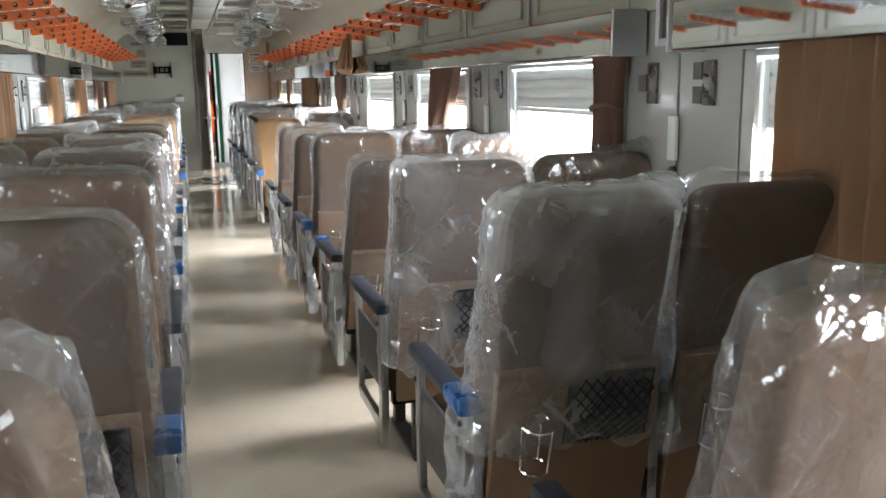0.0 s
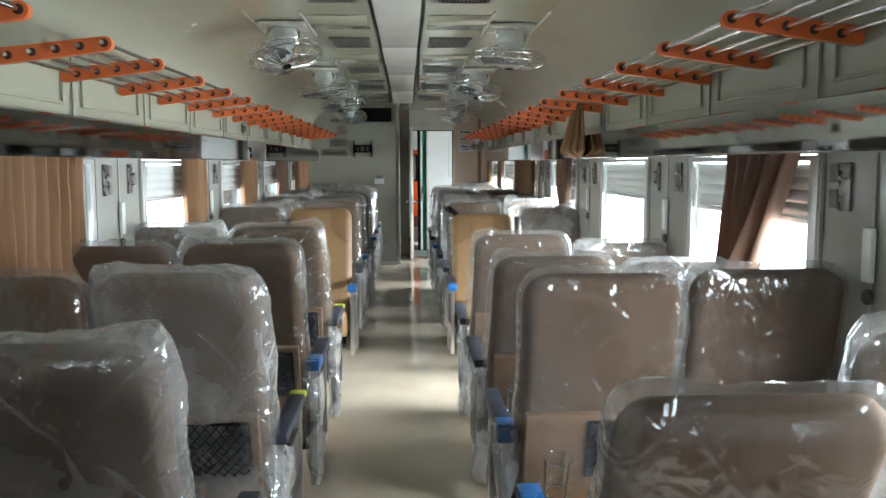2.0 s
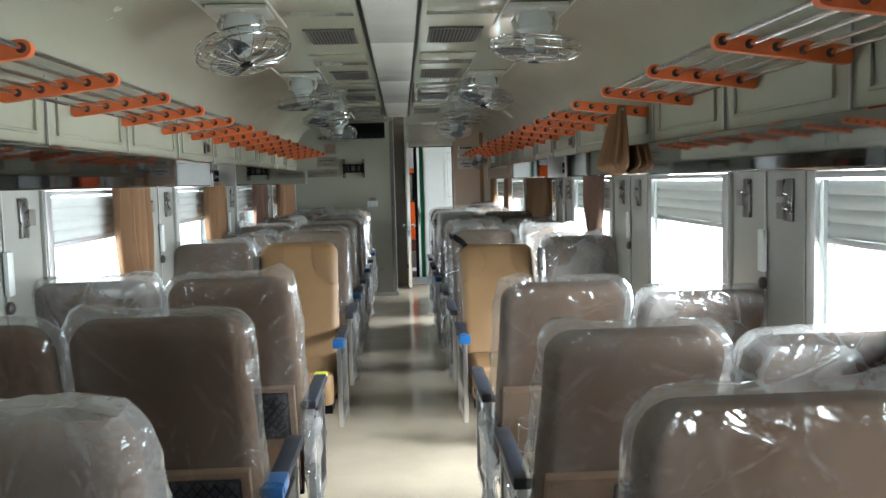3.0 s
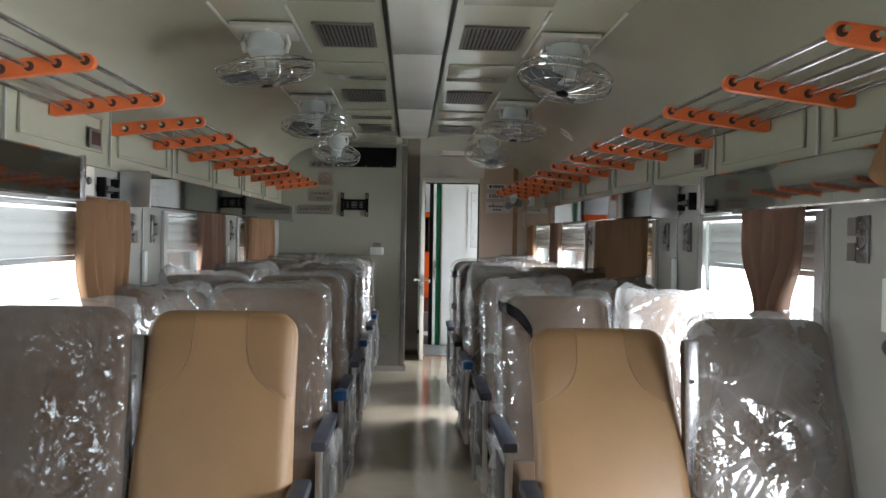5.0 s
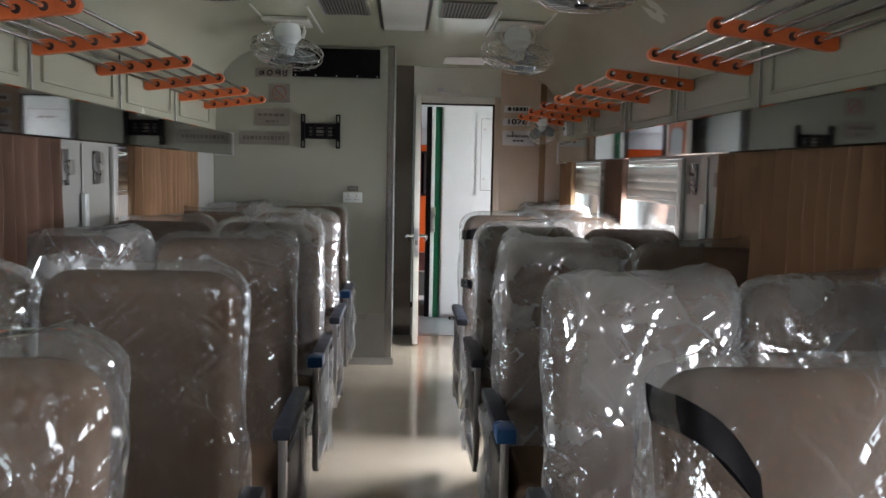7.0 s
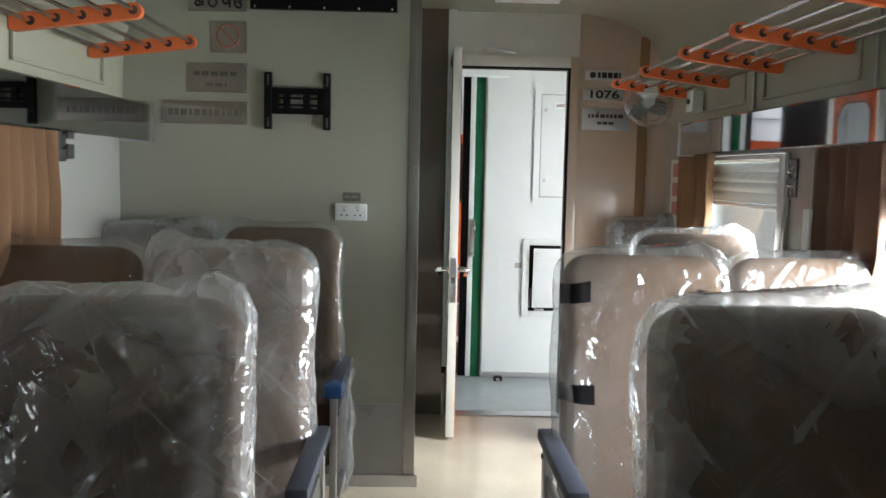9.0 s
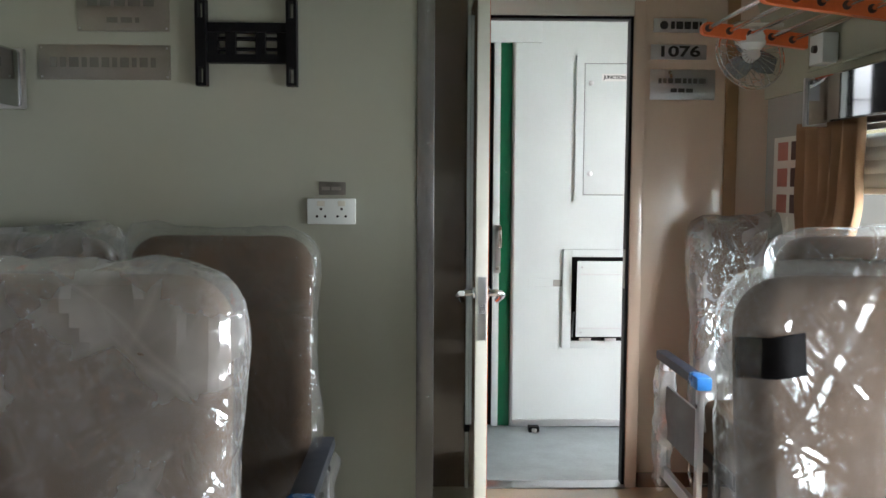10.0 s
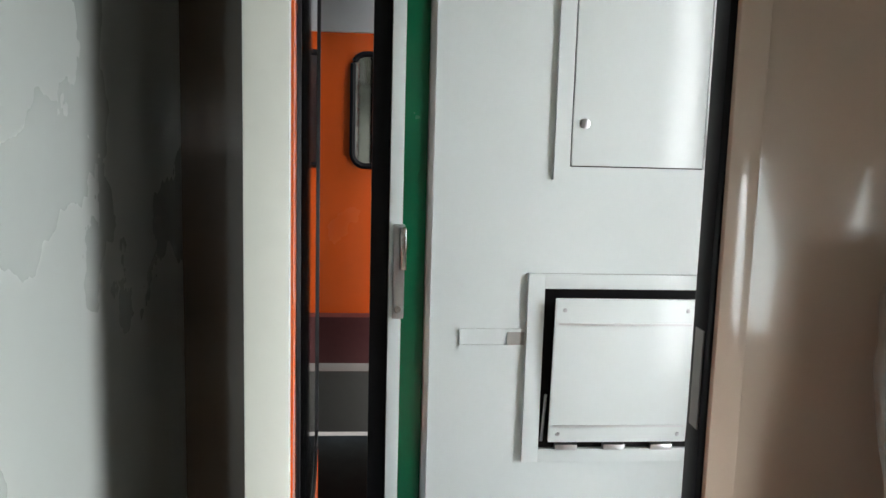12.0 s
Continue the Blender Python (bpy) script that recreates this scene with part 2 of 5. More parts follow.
M_RUBBER = mat("dark_rubber", (0.05, 0.018, 0.014), 0.6, vary=0.2, scale=30, fine=90, bump=0.01)
M_BLACK = mat("black_paint", (0.007, 0.007, 0.008), 0.42, vary=0.3, scale=14, fine=90, bump=0.006, spec=0.10)
M_ARM = mat("dark_arm_pad", (0.022, 0.028, 0.042), 0.48, vary=0.25, scale=15, fine=140, bump=0.012)
M_BLUE = mat("blue_film", (0.016, 0.095, 0.27), 0.28, vary=0.3, scale=14, fine=60, bump=0.02)
M_FABRIC = mat("brown_cloth", (0.100, 0.062, 0.037), 0.85, vary=0.16, scale=5, fine=260, bump=0.02, spec=0.25, objvary=0.18)
M_TAN = mat("tan_leatherette", (0.235, 0.142, 0.066), 0.52, vary=0.10, scale=5, fine=170, bump=0.012, objvary=0.06)
# the same tan, darkened for the shading on the headrest wings
M_TAN2 = mat("tan_leatherette_shaded", (0.20, 0.118, 0.054), 0.52, vary=0.10, scale=5, fine=170, bump=0.012)
M_SEAM = mat("seam_thread", (0.22, 0.135, 0.07), 0.7, vary=0.15, scale=60, fine=200, bump=0.02)
M_FILM = plastic_film("clear_film", 0.052, 0.20)
# milkier film; also stands in for window glare on the seats beside the right windows
M_FILM2 = plastic_film("hazy_glare_film", 0.22, 0.34)
M_CURTAIN = mat("brown_curtain", (0.22, 0.128, 0.070), 0.8, vary=0.14, scale=4, fine=220, bump=0.015, spec=0.2, through_light=0.12)
M_CURTAIN2 = mat("dusky_curtain", (0.20, 0.122, 0.090), 0.8, vary=0.14, scale=4, fine=220, bump=0.015, spec=0.2, through_light=0.16)
M_BROWNWALL = mat("corridor_brown", (0.115, 0.075, 0.052), 0.12, vary=0.06, scale=3, fine=40, bump=0.0, coat=1.0)
M_PINKWALL = mat("beige_laminate", (0.52, 0.415, 0.33), 0.16, vary=0.03, scale=2, fine=40, bump=0.002, coat=0.3)
M_WHITE = mat("white_paint", (0.70, 0.76, 0.76), 0.18, vary=0.03, scale=4, fine=60, bump=0.003)
M_CREAM = mat("cream_gloss", (0.66, 0.66, 0.60), 0.25, vary=0.04, scale=4, fine=60, bump=0.003)
M_GREEN = mat("green_paint", (0.003, 0.10, 0.042), 0.25, vary=0.15, scale=4, fine=60, bump=0.004)
M_PLATE = mat("plaque_metal", (0.30, 0.285, 0.26), 0.32, 0.8, vary=0.10, scale=9, fine=120, bump=0.003)
M_INK = mat("black_ink", (0.015, 0.015, 0.016), 0.5, vary=0.2, scale=20, fine=80, bump=0.0)
M_DARKPLATE = mat("dark_switch_plate", (0.07, 0.07, 0.068), 0.4, 0.3, vary=0.2, scale=20, fine=90, bump=0.004)
M_GLASS = glass_mat("window_glass")
M_DARKGLASS = glass_mat("tinted_glass", (0.25, 0.30, 0.33))
M_GRILLE = mat("grille_grey", (0.16, 0.155, 0.14), 0.5, 0.3, vary=0.2, scale=12, fine=90, bump=0.004)
M_GROUND = mat("ballast_ground", (0.30, 0.28, 0.25), 0.95, vary=0.35, scale=2, fine=18, bump=0.05)
M_ORANGECAR = mat("orange_carbody", (0.56, 0.085, 0.012), 0.25, vary=0.08, scale=2, fine=30, bump=0.003, coat=0.4)
M_KICK = mat("grey_kickplate", (0.33, 0.33, 0.31), 0.3, vary=0.08, scale=3, fine=50, bump=0.003)
M_MAROON = mat("maroon_sill", (0.10, 0.03, 0.03), 0.5, vary=0.2, scale=6, fine=60, bump=0.004)


# ---------------------------------------------------------------- mesh helpers
def box(bm, x0, x1, y0, y1, z0, z1, bevel=0.0):
    vs = [bm.verts.new((x, y, z)) for x in (x0, x1) for y in (y0, y1) for z in (z0, z1)]
    idx = [(0, 1, 3, 2), (4, 6, 7, 5), (0, 4, 5, 1), (2, 3, 7, 6), (0, 2, 6, 4), (1, 5, 7, 3)]
    fs = [bm.faces.new([vs[i] for i in f]) for f in idx]
    if bevel:
        es = list({e for f in fs for e in f.edges})
        bmesh.ops.bevel(bm, geom=es, offset=bevel, segments=2, affect='EDGES', profile=0.6)
    return bm


def boxes(*specs, bevel=0.0):
    bm = bmesh.new()
    for s in specs:
        box(bm, *s, bevel=bevel)
    return bm


def tube(bm, pts, r, sides=8, closed=False):
    pts = [Vector(p) for p in pts]
    n = len(pts)
    rings = []
    for i, p in enumerate(pts):
        a = pts[i - 1] if (i or closed) else p
        b = pts[(i + 1) % n] if (i < n - 1 or closed) else p
        d = (b - a).normalized()
        ref = Vector((0, 0, 1)) if abs(d.z) < 0.9 else Vector((1, 0, 0))
        u = d.cross(ref).normalized()
        v = d.cross(u)
        rings.append([bm.verts.new(p + r * (math.cos(t) * u + math.sin(t) * v)) for t in [2 * math.pi * k / sides for k in range(sides)]])
    for i in range(n if closed else n - 1):
        A, B = rings[i], rings[(i + 1) % n]
        for k in range(sides):
            bm.faces.new((A[k], A[(k + 1) % sides], B[(k + 1) % sides], B[k]))
    if not closed:
        bm.faces.new(rings[0])
        bm.faces.new(rings[-1][::-1])
    return bm


def loft(bm, rings, cap0=True, cap1=True, closed=True):
    R = [[bm.verts.new(p) for p in ring] for ring in rings]
    m = len(R[0])
    for a, b in zip(R, R[1:]):
        for k in range(m if closed else m - 1):
            bm.faces.new((a[k], a[(k + 1) % m], b[(k + 1) % m], b[k]))
    if cap0:
        bm.faces.new(R[0][::-1])
    if cap1:
        bm.faces.new(R[-1])
    return bm


def lathe(bm, profile, seg=24, m=Matrix()):
    """profile: (radius, height) pairs turned about z."""
    rings = [[m @ Vector((r * math.cos(2 * math.pi * k / seg), r * math.sin(2 * math.pi * k / seg), h)) for k in range(seg)] for r, h in profile]
    return loft(bm, rings)


def rrect(hw, hd, r, z, n=4, cx=0.0, cy=0.0):
    pts = []
    for sx, sy, a0 in ((1, 1, 0), (-1, 1, 90), (-1, -1, 180), (1, -1, 270)):
        for i in range(n + 1):
            a = radians(a0 + 90 * i / n)
            pts.append(Vector((cx + sx * (hw - r) + r * math.cos(a), cy + sy * (hd - r) + r * math.sin(a), z)))
    return pts


def mesh(name, bm, smooth=True, angle=40):
    bmesh.ops.recalc_face_normals(bm, faces=bm.faces)
    me = bpy.data.meshes.new(name)
    if smooth:
        lim = radians(angle)
        for f in bm.faces:
            f.smooth = True
        for e in bm.edges:
            if len(e.link_faces) == 2 and e.calc_face_angle(0) > lim:
                e.smooth = False
    bm.to_mesh(me)
    bm.free()
    return me


def part(name, bm, material, parent=None, label="", m=None, smooth=True):
    me = bm if isinstance(bm, bpy.types.Mesh) else mesh(name, bm, smooth)
    if not me.materials:
        me.materials.append(material)
    ob = new(name, me)
    if parent:
        ob.parent = parent
    if m is not None:
        ob.matrix_basis = m
    if label:
        tagged(ob, label)
    return ob


def thing(name, label, category, m=None, group="", kind=""):
    ob = new(name)
    ob.empty_display_size = 0.1
    if m is not None:
        ob.matrix_basis = m
    return tagged(ob, label, category, group, kind)


def struct(name, bm, material, label, category, smooth=True):
    return tagged(part(name, bm, material, smooth=smooth), label, category, kind="structure")


# ---------------------------------------------------------------- shell of the coach
Y0, YP, YD, YV = -1.6, 13.83, 14.935, 15.83

struct("floor", boxes((-1.36, 1.36, Y0, YD, -0.06, 0.0)), M_FLOOR, "beige glossy vinyl floor with soft bands of daylight", "floor")
struct("floor_vestibule", boxes((-1.36, 1.36, YD, YV + 0.1, -0.06, -0.004)), M_VFLOOR, "grey scuffed vinyl floor of the vestibule", "floor")
struct("ground", boxes((-300, 300, -300, 300, -1.4, -1.2)), M_GROUND, "pale ballast ground beside the train", "ground")


def side_wall(side, wins, name, y_end):
    """Side wall with its window openings cut through."""
    x0, x1 = sorted((side * 1.30, side * 1.38))
    bm = bmesh.new()
    box(bm, x0, x1, Y0, y_end, 0.0, WZ0)
    box(bm, x0, x1, Y0, y_end, WZ1, 1.60)
    ys = [Y0] + [v for w in wins for v in w] + [y_end]
    for a, b in zip(ys[::2], ys[1::2]):
        box(bm, x0, x1, a, b, WZ0, WZ1)
    return struct(name, bm, M_WALL, "pale grey laminate side wall of the coach", "wall")


side_wall(1, WIN_R, "wall_right", YD)
side_wall(-1, WIN_L, "wall_left", YD)


def arc_profile(side):
    """From the top of the wall panel round the cove to the flat ceiling."""
    pts = [(side * 1.285, 1.60), (side * 1.275, 1.88)]
    for i in range(9):
        a = radians(90 * i / 8)
        pts.append((side * (0.80 + 0.46 * math.cos(a)), 1.90 + 0.31 * math.sin(a)))
    return pts


def upper_panels(side, name):
    p = arc_profile(side)
    bm = bmesh.new()
    ring = [Vector((x, 0, z)) for x, z in p] + [Vector((side * 0.80, 0, 2.26)), Vector((side * 1.36, 0, 2.26)), Vector((side * 1.36, 0, 1.60))]
    loft(bm, [[v + Vector((0, y, 0)) for v in ring] for y in (Y0, YD)])
    return struct(name, bm, M_PANEL, "cream laminate cove panel above the windows", "wall")


upper_panels(1, "wall_cove_right")
upper_panels(-1, "wall_cove_left")

ceil = boxes((-0.80, -0.128, Y0, YP + 1.1, 2.212, 2.26), (0.128, 0.80, Y0, YP + 1.1, 2.212, 2.26), (-0.128, 0.128, Y0, YP + 1.1, 2.222, 2.26),
             (-1.30, 1.30, YD + 0.051, YV - 0.001, 2.16, 2.25))
struct("ceiling", ceil, M_CEIL, "glossy olive-cream laminate ceiling panels", "ceiling")

for k in range(8):
    a = -1.2 + 1.78 * k
    struct("ceiling_strip", boxes((-0.118, 0.118, a, a + 1.772, 2.196, 2.221), bevel=0.004), M_STRIP, "white diffuser panel of the ceiling light strip, unlit", "ceiling light")

# unseen wall behind the start, added to close the shell
struct("wall_back", boxes((-1.36, 1.36, Y0 - 0.06, Y0, 0.0, 2.26)), M_PARTITION, "plain grey-green wall added out of view to close the coach", "wall")
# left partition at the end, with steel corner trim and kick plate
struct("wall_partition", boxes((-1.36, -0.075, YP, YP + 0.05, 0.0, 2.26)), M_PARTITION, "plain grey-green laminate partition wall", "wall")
struct("kick_plate", boxes((-1.29, -0.11, YP - 0.006, YP - 0.001, 0.05, 0.36)), M_KICK, "grey kick plate at the foot of the partition", "trim")
struct("baseboard", boxes((-1.29, -0.05, YP - 0.014, YP - 0.001, 0.0, 0.05)), M_STEEL, "dull steel skirting along the partition", "baseboard")
trim = thing("corner_trim", "brushed steel corner trim with screws on the partition edge", "trim", kind="structure")
part("cover", boxes((-0.112, -0.064, YP - 0.008, YP - 0.0005, 0.0, 2.21), (-0.072, -0.0635, YP, YP + 0.06, 0.0, 2.21), bevel=0.0025), M_TRIM, trim)
for z in (0.30, 0.66, 1.02, 1.365, 1.72):
    part("screw", lathe(bmesh.new(), [(0.0042, 0), (0.003, 0.002)], 10, pose(-0.081, YP - 0.008, z, 90)), M_CHROME, trim)
struct("wall_corridor", boxes((-0.13, -0.064, YP + 0.05, YD, 0.0, 2.26)), M_PALE, "glossy pale laminate side panel beside the end door", "wall")

# end wall with the doorway
DX0, DX1, DZ = 0.125, 0.745, 1.925
struct("wall_end_left", boxes((-0.064, DX0 - 0.045, YD, YD + 0.05, 0, 2.26)), M_BROWNWALL, "dark brown laminate strip beside the open door", "wall")
struct("wall_end", boxes((DX1 + 0.05, 1.36, YD, YD + 0.05, 0, 2.26)),
       M_PINKWALL, "pinkish beige glossy end wall beside the doorway", "wall")
struct("wall_end_header", boxes((DX0 - 0.0445, DX1 + 0.0495, YD + 0.002, YD + 0.05, DZ + 0.06, 2.26)), M_CREAM, "cream laminate panel above the end doorway", "wall")

# ---------------------------------------------------------------- windows and pelmets
def window(side, y0, y1, n, glazed=True):
    s = side
    w = thing("window_%d" % n, "aluminium coach window with a half-raised slatted shutter, bright outside", "window", pose(s * 1.30, 0, 0), kind="structure")
    X = lambda a, b: tuple(sorted((s * a, s * b)))
    fr = bmesh.new()
    for spec in ((y0 - 0.035, y0 + 0.02, WZ0 - 0.03, WZ1 - 0.003), (y1 - 0.02, y1 + 0.035, WZ0 - 0.03, WZ1 - 0.003), (y0 + 0.02, y1 - 0.02, WZ0 - 0.03, WZ0 + 0.02), (y0 + 0.02, y1 - 0.02, WZ1 - 0.022, WZ1 - 0.003)):
        box(fr, *X(-0.014, 0.004), *spec, bevel=0.003)
    part("window_frame", fr, M_ALU, w)
    ch = bmesh.new()
    for a, b in ((y0 + 0.022, y0 + 0.05), (y1 - 0.05, y1 - 0.022)):
        box(ch, *X(0.012, 0.05), a, b, WZ0 + 0.022, WZ1 - 0.03, bevel=0.002)
        box(ch, *X(0.03, 0.045), a - 0.0 + (0.032 if a < (y0 + y1) / 2 else -0.016), b + (0.016 if a < (y0 + y1) / 2 else -0.032), WZ0 + 0.022, WZ1 - 0.03)
    part("shutter_guide", ch, M_WHITE, w)
    for i in range(4):
        z = WZ1 - 0.035 - i * 0.042
        sl = bmesh.new()
        prof = [(0.018, z + 0.004), (0.012, z - 0.010), (0.012, z - 0.030), (0.020, z - 0.0405), (0.032, z - 0.0405), (0.036, z - 0.02), (0.032, z + 0.004)]
        loft(sl, [[Vector((s * px, y, pz)) for px, pz in prof] for y in (y0 + 0.052, y1 - 0.052)])
        part("slat", sl, M_WHITE, w)
    part("shutter_rail", boxes((*X(0.006, 0.04), y0 + 0.052, y1 - 0.052, WZ1 - 0.222, WZ1 - 0.203), bevel=0.003), M_ALU, w)
    part("window_sill", boxes((*X(-0.03, 0.02), y0 - 0.03, y1 + 0.03, WZ0 - 0.052, WZ0 - 0.031), bevel=0.004), M_ALU, w)
    pane = part("pane", boxes((*X(0.062, 0.066), y0 + 0.003, y1 - 0.003, WZ0 + 0.003, WZ1 - 0.003)), M_GLASS, w)
    pane.visible_shadow = False


for i, (a, b) in enumerate(WIN_R):
    window(1, a, b, i + 1)
for i, (a, b) in enumerate(WIN_L):
    window(-1, a, b, i + 21)


def pelmet(side, y0, y1):
    s = side
    p = thing("pelmet", "polished steel curtain pelmet above the windows", "pelmet", kind="structure")
    ring = [(1.285, 1.460), (1.168, 1.452), (1.163, 1.458), (1.163, 1.594), (1.168, 1.600), (1.285, 1.600)]
    bm = bmesh.new()
    loft(bm, [[Vector((s * x, y, z)) for x, z in ring] for y in (y0, y1)])
    part("fascia", bm, M_MIRROR, p, smooth=False)
    for y in (y0, y1):
        part("end_cap", boxes((*sorted((s * 1.155, s * 1.286)), y - 0.008, y + 0.008, 1.448, 1.606), bevel=0.003), M_STEEL, p)


for a, b in ((-1.5, 2.06), (2.42, 8.86), (9.55, 14.28)):
    pelmet(1, a, b)
for a, b in ((-1.5, 8.45), (9.20, 13.80)):
    pelmet(-1, a, b)

# flat seams and raised fields on the panel band above the pelmets, seams on the wall piers
for s in (1, -1):
    for k in range(17):
        y = -1.2 + 0.93 * k
        if y > (14.7 if s > 0 else 13.6):
            continue
        struct("panel_joint", boxes((*sorted((s * 1.270, s * 1.277)), y, y + 0.012, 1.61, 1.875)), M_KICK, "joint strip between cream panels", "trim")
        f = bmesh.new()
        for a, b, c, d in ((y + 0.10, y + 0.84, 1.655, 1.667), (y + 0.10, y + 0.84, 1.79, 1.802), (y + 0.10, y + 0.112, 1.667, 1.79), (y + 0.828, y + 0.84, 1.667, 1.79)):
            box(f, *sorted((s * 1.268, s * 1.278)), a, b, c, d, bevel=0.003)
        struct("panel_field", f, M_PANEL, "raised rectangular field on the cream panel", "trim")
    ws = WIN_R if s > 0 else WIN_L
    for (a0, a1), (b0, b1) in zip(ws, ws[1:]):
        m = (a1 + b0) / 2
        struct("wall_joint", boxes((*sorted((s * 1.294, s * 1.299)), m - 0.006, m + 0.006, 0.1, 1.45), bevel=0.001), M_KICK, "vertical joint strip on the wall pier", "trim")
        for yy in (a1 + 0.045, b0 - 0.06):
            struct("pier_trim", boxes((*sorted((s * 1.286, s * 1.299)), yy, yy + 0.015, 0.1, 1.45), bevel=0.002), M_WALL, "narrow upright moulding beside the window", "trim")


# ---------------------------------------------------------------- seats
M_YELLOW = mat("yellow_sticker", (0.55, 0.60, 0.05), 0.4, vary=0.1, scale=20, fine=90, bump=0.002)
M_BOARD = mat("tan_board", (0.20, 0.120, 0.066), 0.6, vary=0.12, scale=6, fine=90, bump=0.008)
HB, DB, PIVOT = 0.72, 0.055, 0.412
MESHES = {}


def half_w(h, w0=0.228, r=0.075):
    w = w0 + 0.010 * max(0.0, (0.45 - h) / 0.5)
    if h > HB - r:
        q = min(1.0, (h - (HB - r)) / r)
        w -= r * (1 - math.sqrt(max(0.0, 1 - q * q)))
    return w


def back_mesh():
    if "back" not in MESHES:
        bm = bmesh.new()
        hs = [-0.12, -0.10, 0.0, 0.12, 0.25, 0.38, 0.5, 0.6, 0.645, 0.67, 0.69, 0.705, 0.715, 0.72]
        rings = []
        for h in hs:
            hd = DB * (1.0 - 0.18 * max(0, h) / HB)
            e = max(0.0, (h - 0.67) / 0.05)
            hd *= math.sqrt(max(0.08, 1 - 0.9 * e * e))
            cy = 0.012 * math.sin(math.pi * min(1, max(0, h / 0.5)))
            rings.append(rrect(half_w(h), hd, min(0.045, hd * 0.9), h, 4, 0, cy))
        loft(bm, rings)
        MESHES["back"] = mesh("backrest", bm, angle=60)
    return MESHES["back"]


def cushion_mesh():
    if "cushion" not in MESHES:
        bm = bmesh.new()
        rings = []
        for z, g in ((0.28, 0.02), (0.285, 0.006), (0.32, 0), (0.40, 0.0), (0.435, 0.006), (0.452, 0.02), (0.458, 0.045)):
            rings.append(rrect(0.228 - g, 0.245 - g, 0.05, z, 4, 0, 0.225))
        loft(bm, rings)
        MESHES["cushion"] = mesh("cushion", bm, angle=60)
    return MESHES["cushion"]


def even(ring, n):
    """The closed ring laid out anew with n points at even steps."""
    pts = ring + [ring[0]]
    acc = [0.0]
    for a, b in zip(pts, pts[1:]):
        acc.append(acc[-1] + (b - a).length)
    out, j = [], 0
    for k in range(n):
        t = acc[-1] * k / n
        while acc[j + 1] < t:
            j += 1
        f = (t - acc[j]) / max(1e-9, acc[j + 1] - acc[j])
        out.append(pts[j].lerp(pts[j + 1], f))
    return out


def cover_mesh(v, rear=False):
    """A polythene bag over the backrest, loose and creased, open and ragged below."""
    key = ("cover", v, rear)
    if key not in MESHES:
        rnd = random.Random(100 + v)
        bm = bmesh.new()
        rings = []
        low = rnd.choice((-0.10, -0.115, -0.09, -0.11)) if not rear else rnd.choice((0.02, 0.08, 0.05, 0.12))
        ext = 0.020 if rear else 0.0
        off = Vector((rnd.uniform(0, 50), rnd.uniform(0, 50), rnd.uniform(0, 50)))
        loose = rnd.uniform(0.006, 0.014)
        N = 44
        slant = rnd.uniform(0.4, 1.3) * rnd.choice((-1, 1))
        side_loose = rnd.uniform(0.008, 0.034), rnd.uniform(0.008, 0.034)
        tail = rnd.choice((-1, 1, 0))
        for i in range(N + 1):
            h = low + (HB + 0.022 - low) * (i / N)
            hh = min(h, HB)
            back = ext * max(0.0, min(1.0, (0.5 - h) / 0.2))
            hd = DB * (1.0 - 0.18 * max(0, hh) / HB) + loose * 0.6 + back
            e = max(0.0, (h - 0.67) / 0.075)
            hd *= math.sqrt(max(0.03, 1 - e * e))
            w = half_w(h * HB / (HB + 0.022)) + loose * 0.5
            flare = max(0.0, 1 - i / 9) * 0.02
            ring = []
            for p in even(rrect(w + flare, hd + flare, min(0.05, hd * 0.9), h, 6, 0, 0.012 * math.sin(math.pi * min(1, max(0, h / 0.5))) - back), 76):
                nx = p.x / w
                n = Vector((nx, p.y / max(hd, 0.02), 0.0))
                edge = min(1.0, max(0.0, (abs(nx) - 0.66) / 0.34))
                fade = max(0.25, min(1.0, (0.735 - h) / 0.10))
                q = Vector((p.x * 7, p.y * 7, h * 4.0)) + off
                d = 0.005 * noise.noise(q) + 0.002 * abs(noise.noise(q * 2.3))
                # pulled folds running slantwise over the faces
                fold = noise.noise(Vector((p.x * 9 + h * 6 * slant, p.y * 3, h * 2.0 - p.x * slant)) + off * 1.7)
                d += 0.0055 * max(0.0, 1 - abs(fold) * 7) * (0.4 + 0.6 * min(1.0, abs(noise.noise(q * 0.6)) * 3))
                d += edge * fade * (side_loose[0 if nx > 0 else 1] * (0.35 + 0.9 * abs(noise.noise(q * 0.9))) + 0.009 * noise.noise(q * 1.7) + rnd.uniform(-0.0015, 0.0015))
                d += rnd.uniform(-0.0004, 0.0004)
                p = p + n * (d + 0.006)
                if tail and nx * tail > 0.55 and h > 0.66:
                    p += Vector((tail * 0.014, 0, 0.030)) * min(1.0, (h - 0.66) / 0.06) * (nx * tail - 0.55) / 0.45 * (0.4 + 1.2 * abs(noise.noise(q * 3)))
                if edge:
                    p.z += edge * rnd.uniform(-0.002, 0.002)
                if i == 0:
                    p.z += 0.05 * noise.noise(q * 1.7)
                if i == N:
                    p.z += 0.01 * noise.noise(q * 3)
                ring.append(p)
            rings.append(ring)
        loft(bm, rings, cap0=False)
        MESHES[key] = mesh("plastic_cover", bm, angle=11)
    return MESHES[key]


